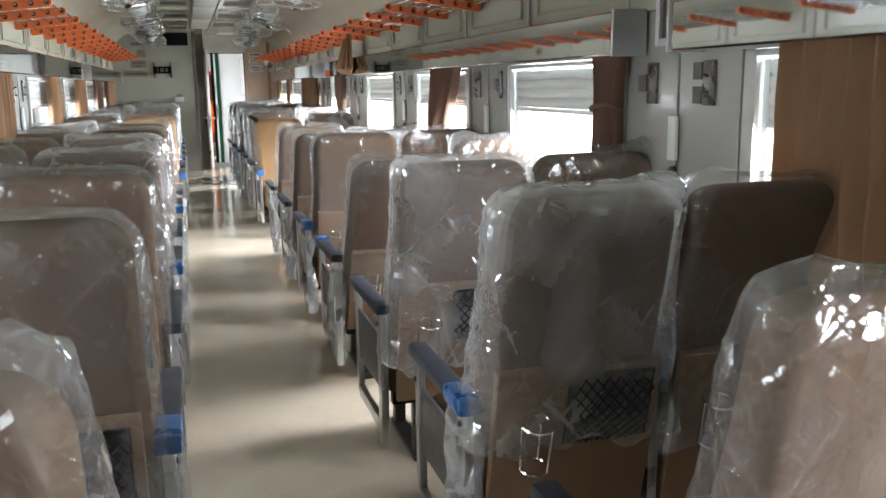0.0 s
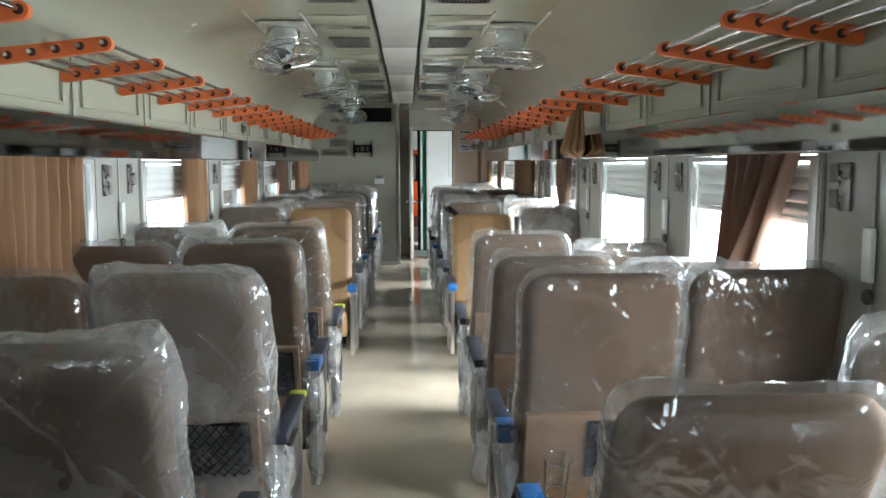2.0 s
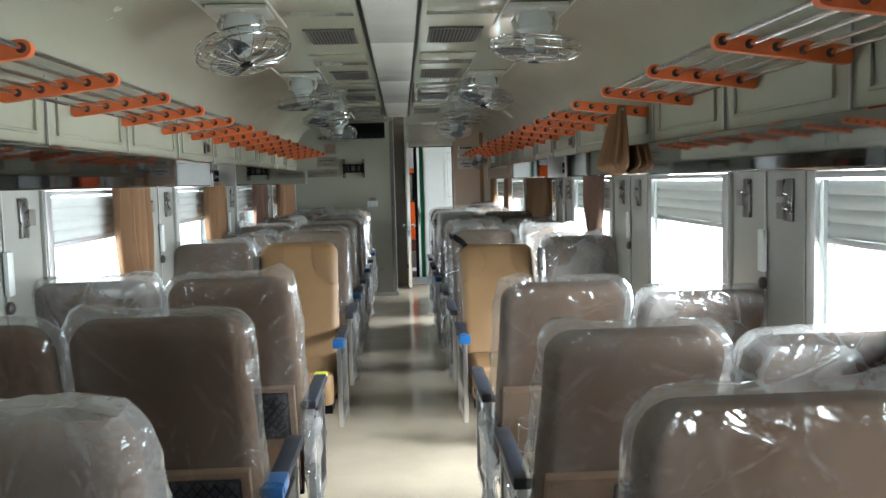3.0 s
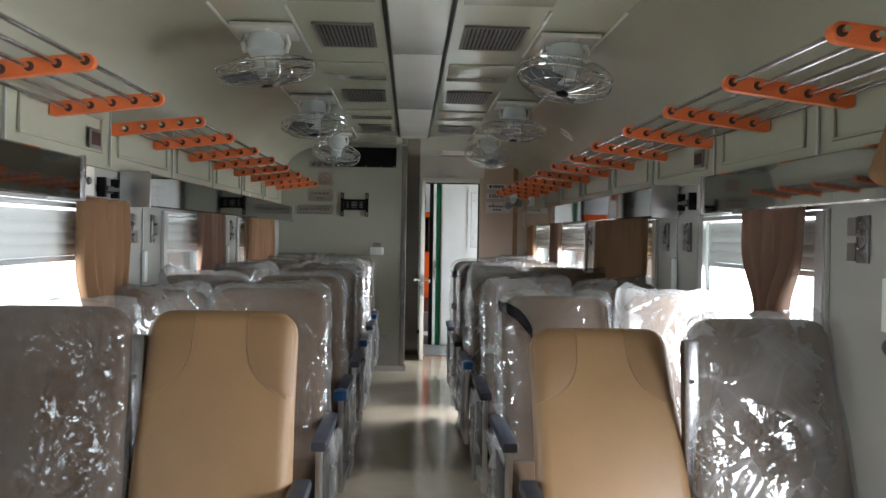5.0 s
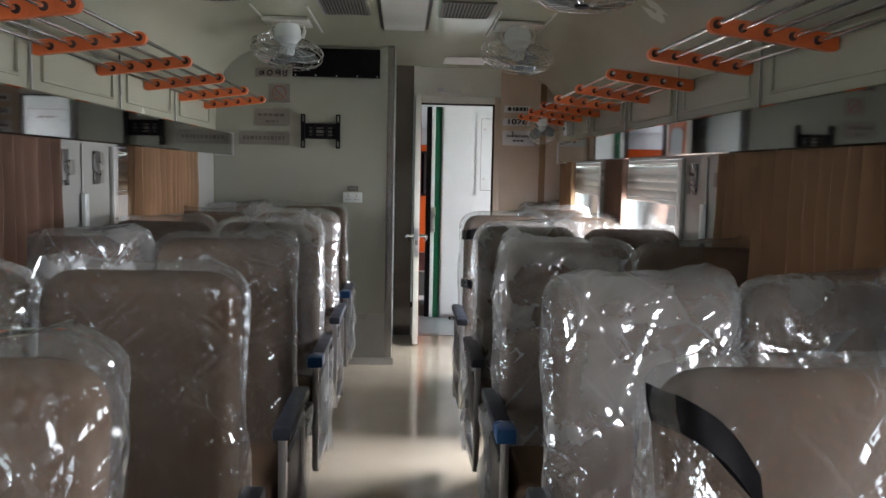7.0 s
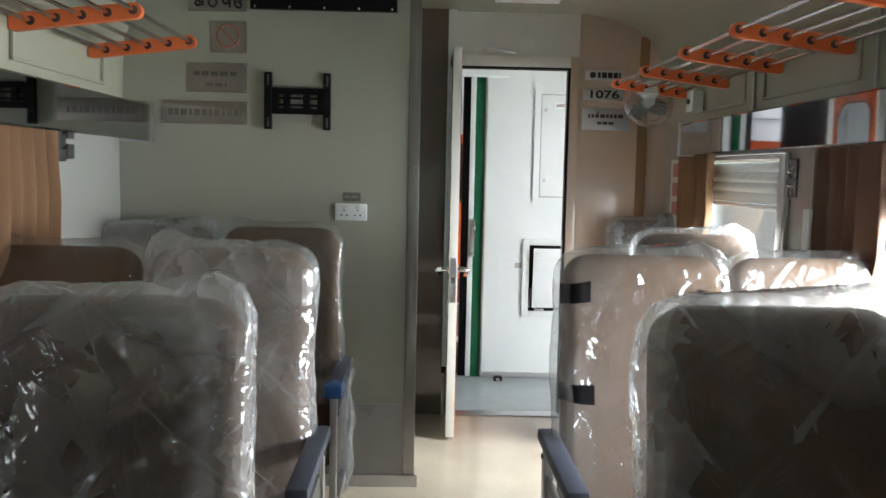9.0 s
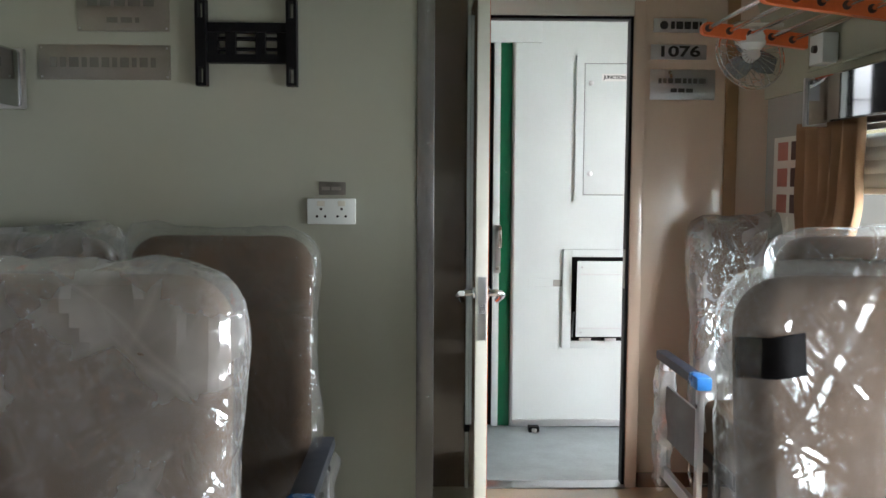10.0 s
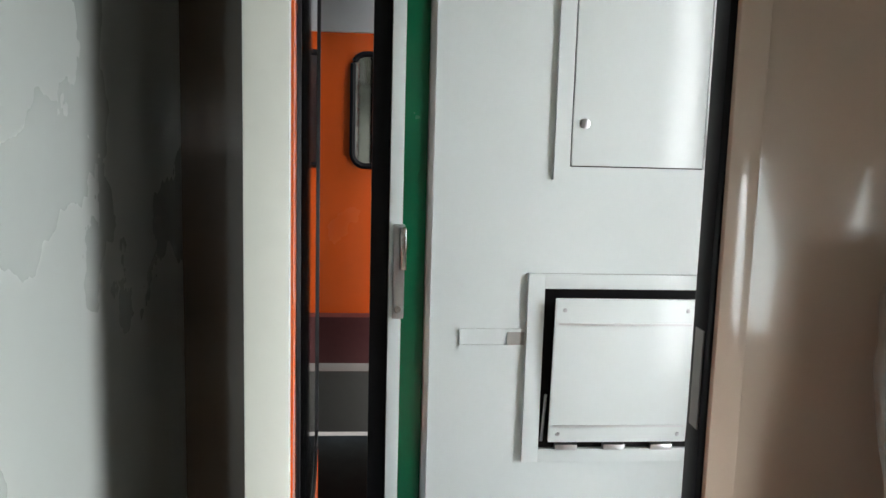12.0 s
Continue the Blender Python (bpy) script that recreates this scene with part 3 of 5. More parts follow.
def front_y(x, h):
    """Depth of the front face of the backrest at width x and height h."""
    hd = DB * (1.0 - 0.18 * max(0, h) / HB) * math.sqrt(max(0.08, 1 - 0.9 * max(0.0, (h - 0.67) / 0.05) ** 2))
    r = min(0.045, hd * 0.9)
    over = min(r, max(0.0, abs(x) - (half_w(h) - r)))
    return 0.012 * math.sin(math.pi * min(1, max(0, h / 0.5))) + hd - r + math.sqrt(max(0.0, r * r - over * over))


def seam_x(h):
    """Width at which the side bolster's seam runs, turning outward below the headrest."""
    return 0.080 + 0.128 * (max(0.0, 0.705 - h) / 0.255) ** 4.5


def seam_mesh(s):
    key = ("seam", s)
    if key not in MESHES:
        hs = [0.450 + 0.255 * i / 22 for i in range(23)]
        MESHES[key] = mesh("seam", tube(bmesh.new(), [(s * seam_x(h), front_y(seam_x(h), h) + 0.001, h) for h in hs], 0.0022, 5))
    return MESHES[key]


def wing_mesh(s):
    """The padded side of the headrest, slightly proud of the middle panel."""
    key = ("wing", s)
    if key not in MESHES:
        bm = bmesh.new()
        grid = []
        for i in range(19):
            h = 0.456 + 0.243 * i / 18
            a, b = seam_x(h) + 0.003, half_w(h) - 0.004
            b = max(b, a + 0.004)
            grid.append([bm.verts.new((s * (a + (b - a) * v / 8), front_y(a + (b - a) * v / 8, h) + 0.001 + 0.006 * math.sin(math.pi * v / 8) * min(1.0, (18 - i) / 4, i / 4 + 0.1), h)) for v in range(9)])
        for p, q in zip(grid, grid[1:]):
            for v in range(8):
                bm.faces.new((p[v], p[v + 1], q[v + 1], q[v]))
        MESHES[key] = mesh("headrest_wing", bm, angle=80)
    return MESHES[key]


def arm_mesh():
    if "arm" not in MESHES:
        bm = bmesh.new()
        box(bm, -0.014, 0.014, -0.060, -0.012, 0.10, 0.585, bevel=0.004)
        box(bm, -0.012, 0.012, 0.375, 0.410, 0.16, 0.585, bevel=0.004)
        box(bm, -0.012, 0.012, -0.012, 0.375, 0.14, 0.185, bevel=0.004)
        MESHES["arm"] = mesh("arm_frame", bm)
        MESHES["pad"] = mesh("arm_pad", boxes((-0.028, 0.028, -0.075, 0.430, 0.585, 0.622), bevel=0.012))
        MESHES["tip"] = mesh("film_cap", boxes((-0.031, 0.031, 0.330, 0.436, 0.580, 0.626), bevel=0.012))
        MESHES["tip2"] = mesh("film_cap", boxes((-0.031, 0.031, -0.080, 0.060, 0.580, 0.626), bevel=0.012))
        MESHES["sticker"] = mesh("sticker", boxes((-0.0295, 0.0295, 0.372, 0.4315, 0.600, 0.6235), bevel=0.011))
        MESHES["bolt"] = mesh("bolt", lathe(bmesh.new(), [(0.008, 0), (0.008, 0.004), (0.004, 0.006)], 10))
        MESHES["panel"] = mesh("arm_panel", boxes((-0.006, 0.006, -0.010, 0.373, 0.30, 0.50), bevel=0.003))
    return MESHES["arm"]


def wrap_mesh(v):
    """Crumpled film left hanging round an armrest frame."""
    key = ("wrap", v)
    if key not in MESHES:
        off = Vector((v * 3.3, v * 1.7, v * 9.1))
        rings = []
        for i in range(15):
            z = 0.10 + 0.46 * i / 14
            ring = []
            for p in rrect(0.030, 0.055, 0.022, z, 5, 0, -0.03):
                q = Vector((p.x * 22, p.y * 14, z * 9)) + off
                ring.append(p + Vector((0.030 * noise.noise(q), 0.05 * noise.noise(q + Vector((5, 5, 5))), 0.02 * noise.noise(q * 1.4))))
            rings.append(ring)
        MESHES[key] = mesh("loose_film", loft(bmesh.new(), rings, False, False), angle=80)
    return MESHES[key]


def fixed(key, make):
    if key not in MESHES:
        MESHES[key] = make()
    return MESHES[key]


def bare_copy(key, me):
    if key not in MESHES:
        MESHES[key] = me.copy()
        MESHES[key].materials.clear()
    return MESHES[key]


def base_mesh():
    bm = boxes((-0.46, 0.46, 0.02, 0.06, 0.22, 0.28), (-0.46, 0.46, 0.34, 0.38, 0.22, 0.28), (-0.44, 0.44, 0.05, 0.35, 0.262, 0.279), bevel=0.004)
    return mesh("seat_frame", bm)


def leg_mesh():
    bm = boxes((-0.022, 0.022, 0.03, 0.07, 0.02, 0.22), (-0.022, 0.022, 0.33, 0.37, 0.02, 0.22), (-0.03, 0.03, 0.0, 0.40, 0.0, 0.022), bevel=0.004)
    return mesh("leg", bm)


def footrest_mesh():
    bm = bmesh.new()
    pts = [(-0.2, -0.02, 0.21)]
    for k in range(9):
        a = radians(-90 + 180 * k / 8)
        pts.append((-0.2, -0.10 - 0.05 * math.cos(a), 0.13 - 0.06 * math.sin(a)))
    pts2 = [(0.2, y, z) for _, y, z in pts][::-1]
    tube(bm, pts + pts2, 0.009, 8)
    return mesh("footrest", bm)


def net_mesh():
    """Diamond net of the magazine pocket."""
    bm = bmesh.new()
    x0, x1, z0, z1 = -0.03, 0.19, 0.10, 0.29
    step = 0.030
    for sgn in (1, -1):
        k = -8
        while k < 9:
            pts = []
            for i in range(9):
                z = z0 + (z1 - z0) * i / 8
                x = (x0 + x1) / 2 + k * step + sgn * (z - (z0 + z1) / 2) * 0.9
                if x0 <= x <= x1:
                    pts.append((x, -0.090 - 0.022 * math.sin(math.pi * i / 8), z))
            if len(pts) > 1:
                tube(bm, pts, 0.0022, 4)
            k += 1
    tube(bm, [(x0, -0.088, z1), (x1, -0.088, z1)], 0.005, 6)
    tube(bm, [(x0, -0.084, z0), (x0, -0.086, z1)], 0.004, 6)
    tube(bm, [(x1, -0.084, z0), (x1, -0.086, z1)], 0.004, 6)
    return mesh("pocket_net", bm)


def bottle_mesh():
    bm = bmesh.new()
    for z, r in ((0.19, 0.040), (0.07, 0.036)):
        tube(bm, [(-0.12 + r * math.cos(2 * math.pi * k / 20), -0.118 + r * math.sin(2 * math.pi * k / 20), z) for k in range(20)], 0.0035, 6, True)
    for k in (3, 10, 17):
        a = 2 * math.pi * k / 20
        tube(bm, [(-0.12 + 0.040 * math.cos(a), -0.118 + 0.040 * math.sin(a), 0.19), (-0.12 + 0.036 * math.cos(a), -0.118 + 0.036 * math.sin(a), 0.07)], 0.003, 6)
    return mesh("bottle_holder", bm)


def raised_arm_mesh():
    bm = boxes((-0.024, 0.024, -0.060, -0.015, 0.42, 1.045), bevel=0.008)
    return mesh("raised_arm", bm)


def seat_unit(m, aisle, seats, rear=False, mid_up=False, n=0, label="", blue=0, wraps=True, arm_off=0.265, narrow=1.0):
    """A double (or single) coach seat facing local +y. seats: for each place (local x, tilt, cover), cover None for bare leatherette.
    aisle: the side (+1 or -1) of local x on which the aisle lies."""
    rnd = random.Random(n * 17 + 3)
    lab = label or "brown coach seats still wrapped in clear plastic film, steel-framed armrests"
    u = thing("train_seat", lab, "train seat", m, "rows of coach seats")
    single = len(seats) == 1
    u.scale = (narrow, 1, 1)
    cx = seats[0][0] if single else 0.0
    part("seat_frame", fixed("base1" if single else "base", (lambda: mesh("seat_frame", boxes((-0.22, 0.22, 0.02, 0.38, 0.22, 0.279), bevel=0.004))) if single else base_mesh), M_BLACK, u, m=pose(cx, 0, 0))
    for x in ((cx - 0.16, cx + 0.16) if single else (-0.36, 0.36)):
        part("leg", fixed("leg", leg_mesh), M_DARKPLATE, u, m=pose(x, 0, 0))
    arm_mesh()
    for i, (x, tilt, cover) in enumerate(seats):
        bare = cover is None
        cl = M_TAN if bare else M_FABRIC
        cu = part("cushion", bare_copy("cushion_tan", cushion_mesh()) if bare else cushion_mesh(), cl, u, "bare tan leatherette cushion" if bare else "", m=pose(x, 0, 0))
        bp = part("backrest", bare_copy("back_tan", back_mesh()) if bare else back_mesh(), cl, u, "bare tan leatherette backrest with curved side bolsters" if bare else "", m=pose(x, 0, PIVOT, tilt))
        if bare:
            for s in (1, -1):
                part("seam", seam_mesh(s), M_SEAM, bp)
                part("headrest_wing", wing_mesh(s), M_TAN2, bp, "padded leatherette headrest wing")
        else:
            # right window seats get the milkier film, brightness put into the material
            part("plastic_cover", cover_mesh(cover, rear), M_FILM2 if ((i == 1 and m.translation.x > 0) or n > 61 or (n + i) % 11 == 0) else M_FILM, bp, "loose crinkled clear plastic bag")
        if rear:
            part("back_shell", fixed("shell", lambda: mesh("back_shell", boxes((-0.215, 0.215, -0.082, -0.052, -0.14, 0.31), bevel=0.006))), M_BOARD, bp, "tan board at the back of the seat")
            part("pocket_backing", fixed("pback", lambda: mesh("pocket_backing", boxes((-0.03, 0.19, -0.086, -0.082, 0.10, 0.29)))), M_ARM, bp)
            part("pocket_net", fixed("net", net_mesh), M_BLACK, bp, "black diamond net magazine pocket")
            part("bottle_holder", fixed("bottle", bottle_mesh), M_CHROME, bp, "chrome wire bottle holder")
    xa = (cx + aisle * arm_off) if single else aisle * 0.505
    a = part("armrest", MESHES["arm"], M_STEEL, u, "steel flat-bar aisle armrest frame", m=pose(xa, 0, 0))
    part("arm_pad", MESHES["pad"], M_ARM, a)
    part("arm_panel", MESHES["panel"], M_DARKPLATE, a)
    if blue & 1:
        part("film_cap", MESHES["tip"], M_BLUE, a, "blue protective film on the arm pad")
    if blue & 4:
        part("sticker", MESHES["sticker"], M_YELLOW, a, "yellow sticker on the arm pad")
    if blue & 2:
        part("film_cap", MESHES["tip2"], M_BLUE, a, "blue protective film on the arm pad")
    if wraps and n % 5 != 4:
        part("loose_film", wrap_mesh(n % 4), M_FILM2, a, "shreds of clear film")
    for y, z in ((-0.036, 0.55), (0.392, 0.52)):
        part("bolt", MESHES["bolt"], M_DARKPLATE, a, m=pose(aisle * 0.014, y, z, 0, 90 * aisle))
    if not single:
        if mid_up:
            c = part("middle_arm", fixed("raised", raised_arm_mesh), M_TRIM, u, "grey middle armrest folded upright", m=pose(0, 0.0, 0, 6))
            for z in (0.56, 0.92):
                part("bolt", MESHES["bolt"], M_BLACK, c, m=pose(0, -0.015, z, -90))
        else:
            c = part("middle_arm", MESHES["arm"], M_DARKPLATE, u, m=pose(0, 0, 0))
            part("arm_pad", MESHES["pad"], M_ARM, c)
            if n % 3 == 0:
                part("film_cap", MESHES["tip2"], M_BLUE, c, "blue protective film on the arm pad")
    part("footrest", fixed("footrest", footrest_mesh), M_CHROME, u, "bent chrome footrest tube", m=pose(cx, 0, 0))
    return u


# rows whose backs are turned to the walker: top of the backrest along the car, tilts (aisle, window)
AWAY = [(-0.43, 12, 12, 12, 12), (0.51, 12, 11, 13, 12), (1.45, 12, 12, 12, 13), (2.39, 14, 11, 12, 13), (3.33, 28, 12, 13, 14), (4.27, 15, 13, 12, 14), (5.21, 25, 29, 13, 15), (6.15, 24, 31, 14, 14)]
k = 0
for y, ra, rw, la, lw in AWAY:
    k += 1
    py = y + 0.15
    seat_unit(pose(0.845, py, 0), -1, [(-0.245, ra, k % 6), (0.245, rw, (k + 2) % 6)], rear=True, n=k, blue=(k % 4 == 1) * 1 + (k % 3 == 0) * 2)
    seat_unit(pose(-0.855, py, 0), 1, [(0.245, la, (k + 4) % 6), (-0.245, lw, (k + 1) % 6)], rear=True, n=k + 30, blue=(k % 2) * 2 + (y in (4.27, 6.15)) * 4)
# rows that face the walker
FACE = [(8.03, 29, 19, 17, 12), (8.97, 20, 16, 12, 18), (9.91, 16, 17, 8, 10), (10.85, 8, 12, 8, 8), (11.79, 9, 12, 9, 11), (12.73, 8, 10, 9, 12)]
for y, ra, rw, la, lw in FACE:
    k += 1
    py = y - 0.15
    first = y < 8.1
    seat_unit(pose(0.845 if y < 10 else 0.825, py, 0, 0, 0, 180), 1, [(0.245, ra, None if first else k % 6), (-0.245, rw, (k + 2) % 6)], mid_up=first, n=k,
              label="tan coach seats, the aisle one unwrapped, middle armrest folded up" if first else "", blue=1 if k % 3 == 0 else 0)
    seat_unit(pose(-0.835, py, 0, 0, 0, 180), -1, [(-0.245, la, None if first else (k + 4) % 6), (0.245, lw, (k + 1) % 6)], mid_up=first, n=k + 30,
              label="tan coach seats, the aisle one unwrapped, middle armrest folded up" if first else "", blue=1 if k % 2 else 0)
seat_unit(pose(-0.845, 13.66 - 0.15, 0, 0, 0, 180), -1, [(-0.245, 11, 3), (0.255, 14, 1)], n=61, blue=1)
seat_unit(pose(1.03, 13.67 - 0.15, 0, 0, 0, 180), 1, [(0.0, 8, 2)], n=62, label="single brown coach seat in plastic film beside the window", wraps=False)
seat_unit(pose(1.14, 14.79 - 0.15, 0, 0, 0, 180), 1, [(0.0, 13, 5)], n=63, arm_off=0.37, narrow=0.84, label="single brown coach seat in plastic film against the end wall", blue=1)

# ---------------------------------------------------------------- luggage racks
RACK_R = [2.95, 3.55, 4.15, 4.74, 5.32, 5.95, 6.62, 7.27, 7.90, 8.49, 9.08, 9.72, 10.36, 10.98, 11.62, 12.30, 12.91, 13.43, 13.99, 14.53]
RACK_L = [0.4, 1.0, 1.6, 2.2, 2.8, 3.45, 4.05, 4.65, 5.22, 5.88, 6.5, 7.1, 7.8, 8.45, 9.05, 9.65, 10.32, 10.92, 11.55, 12.2, 12.85, 13.46]


def bracket_mesh(s):
    key = ("bracket", s)
    if key not in MESHES:
        bm = bmesh.new()
        pts = []
        for i in range(9):
            a = radians(90 + 180 * i / 8)
            pts.append((0.910 + 0.023 * math.cos(a), 1.806 + 0.023 * math.sin(a)))
        pts += [(1.262, 1.738), (1.275, 1.745), (1.275, 1.785), (1.262, 1.790)]
        loft(bm, [[Vector((s * x, y, z)) for x, z in pts] for y in (-0.014, 0.014)])
        bmesh.ops.bevel(bm, geom=[e for e in bm.edges if len(e.link_faces) == 2 and e.calc_face_angle(0) > 1.2], offset=0.003, segments=1, affect='EDGES')
        MESHES[key] = mesh("bracket", bm)
    return MESHES[key]


def grommet_mesh():
    return mesh("grommet", lathe(bmesh.new(), [(0.011, -0.019), (0.0135, -0.017), (0.0135, 0.017), (0.011, 0.019)], 14, pose(0, 0, 0, 90)))


def rack(s, ys, label="orange luggage rack of chrome rods on painted steel brackets"):
    r = thing("luggage_rack", label, "luggage rack")
    rods = [(0.911 + 0.075 * i, 1.807 - 0.0095 * i) for i in range(5)]
    for y in ys:
        b = part("bracket", bracket_mesh(s), M_ORANGE, r, m=pose(0, y, 0))
        for x, z in rods:
            part("grommet", fixed("grommet", grommet_mesh), M_RUBBER, b, m=pose(s * x, 0, z))
    for x, z in rods:
        part("rod", tube(bmesh.new(), [(s * x, ys[0] - 0.04, z), (s * x, ys[-1] + 0.04, z)], 0.0072, 10), M_CHROME, r)


for s, ys in ((1, RACK_R), (-1, RACK_L)):
    for i in range(0, len(ys), 7):
        rack(s, ys[i:i + 7] if i + 8 < len(ys) else ys[i:i + 8])
        if i + 8 >= len(ys):
            break

# ---------------------------------------------------------------- curtains
def curtain(side, y0, y1, tie=None, material=None, label="brown pleated window curtain", z0=0.70, z1=1.47, pleats=0, amp=0.022, lean=0.0, depth=1.235, straight=False):
    """Pleated cloth hung from the pelmet; tie: (height, centre along the car, width) where it is gathered."""
    bm = bmesh.new()
    n = max(24, int((y1 - y0) * 90))
    pl = pleats or max(4, int((y1 - y0) / 0.085))
    rows = []
    for i in range(27):
        z = z1 + (z0 - z1) * i / 26
        row = []
        for j in range(n + 1):
            u = j / n
            y = y0 + (y1 - y0) * u
            a = amp * (1 + 0.35 * math.sin(5.1 * u * pl / 6 + 1.3))
            if tie:
                tz, tc, tw = tie
                q = math.exp(-((z - tz) / 0.15) ** 2) if z > tz else math.exp(-((z - tz) / 0.30) ** 2)
                if straight and z > tz:
                    q = ((z1 - z) / (z1 - tz)) ** 1.15
                elif straight:
                    q = 1.0 - 0.25 * (tz - z) / (tz - z0)
                y = y * (1 - q) + (tc + (u - 0.5) * tw) * q
                a = a * (1 + 0.5 * q)
            x = depth + a * math.sin(2 * math.pi * pl * u + 0.7 * math.sin(3 * z + 9 * u)) + 0.008 * noise.noise(Vector((u * 6, z * 5, y0 * 3)))
            row.append(bm.verts.new((side * min(x, 1.279), y + lean * (z1 - z) + 0.01 * noise.noise(Vector((u * 4, z * 6, y0))), z)))
        rows.append(row)
    for a, b in zip(rows, rows[1:]):
        for k in range(n):
            bm.faces.new((a[k], a[k + 1], b[k + 1], b[k]))
    c = thing("curtain", label, "curtain")
    cl = part("cloth", bm, material or M_CURTAIN, c)
    so = cl.modifiers.new("thickness", 'SOLIDIFY')
    so.thickness = 0.003
    if tie:
        tz, tc, tw = tie
        pts = [(side * (depth + (0.045 + 0.01 * math.sin(3 * t)) * math.sin(t)), tc + (tw / 2 + 0.012) * math.cos(t), tz + 0.012 * math.sin(2 * t)) for t in [2 * math.pi * k / 24 for k in range(24)]]
        pts = [(side * min(abs(x), 1.284), y, z) for x, y, z in pts]
        part("tie_band", tube(bmesh.new(), pts, 0.009, 6, True), material or M_CURTAIN, c, "knotted cloth band")
    return c


curtain(1, 0.50, 1.64, label="brown curtain drawn closed over the window")
curtain(1, 2.48, 2.72, (1.27, 2.61, 0.13), M_CURTAIN2, "dusky brown curtain tied in two places", z0=0.95)
curtain(1, 4.44, 4.97, (1.0, 4.93, 0.20), M_CURTAIN2, "dusky brown curtain gathered aside and tied", straight=True, pleats=5, amp=0.030)
curtain(1, 8.13, 8.62, (1.09, 8.36, 0.15), M_CURTAIN2, "brown curtain knotted at mid height", z0=0.80)
curtain(1, 9.98, 11.14, label="brown curtain drawn closed over the window")
curtain(1, 12.60, 13.02, (0.90, 12.85, 0.20), M_CURTAIN2, "dusky curtain drawn aside at the window", z0=0.75)
curtain(1, 14.05, 14.50, (0.95, 14.32, 0.20), M_CURTAIN, "tan curtain drawn aside at the last window", z0=0.75)
curtain(-1, 2.60, 3.80, label="brown curtain drawn closed over the window")
curtain(-1, 4.40, 5.26, label="brown curtain drawn closed over the window")
curtain(-1, 6.86, 7.34, (0.92, 7.14, 0.24), label="tan curtain drawn to the side of the window")
curtain(-1, 8.62, 9.14, (0.95, 8.92, 0.24), label="tan curtain drawn to the side of the window")
curtain(-1, 10.44, 11.02, None, M_CURTAIN2, "dusky brown curtain half drawn over the window")
curtain(-1, 11.86, 13.05, label="orange-brown curtain drawn closed over the window")
# the curtain end thrown up over the pelmet: a fan of pleats, narrow where it is tucked in, pouched below
bm = bmesh.new()
rows = []
for i in range(25):
    u = i / 24
    row = []
    for j in range(57):
        v = j / 56
        pleat = math.sin(v * 2 * math.pi * 8 + 0.8 * math.sin(4 * u))
        a = radians(-85 + 170 * v)
        r = (0.045 + 0.095 * u ** 0.9) * (1 - max(0.0, (u - 0.84) / 0.16) ** 2 * 0.75) + (0.004 + 0.010 * u) * pleat
        x, y = 1.158 - r * math.cos(a), 7.29 + 1.15 * r * math.sin(a)
        z = 1.800 - 0.33 * u - 0.02 * math.cos(a) * u + 0.008 * noise.noise(Vector((v * 5, u * 3, 2)))
        row.append(bm.verts.new((x, y, z)))
    rows.append(row)
for a, b in zip(rows, rows[1:]):
    for k2 in range(56):
        bm.faces.new((a[k2], a[k2 + 1], b[k2 + 1], b[k2]))
c = thing("curtain", "tan curtain bundled up over the steel pelmet and rack", "curtain")
cl = part("cloth", bm, M_CURTAIN, c)
cl.modifiers.new("thickness", 'SOLIDIFY').thickness = 0.004


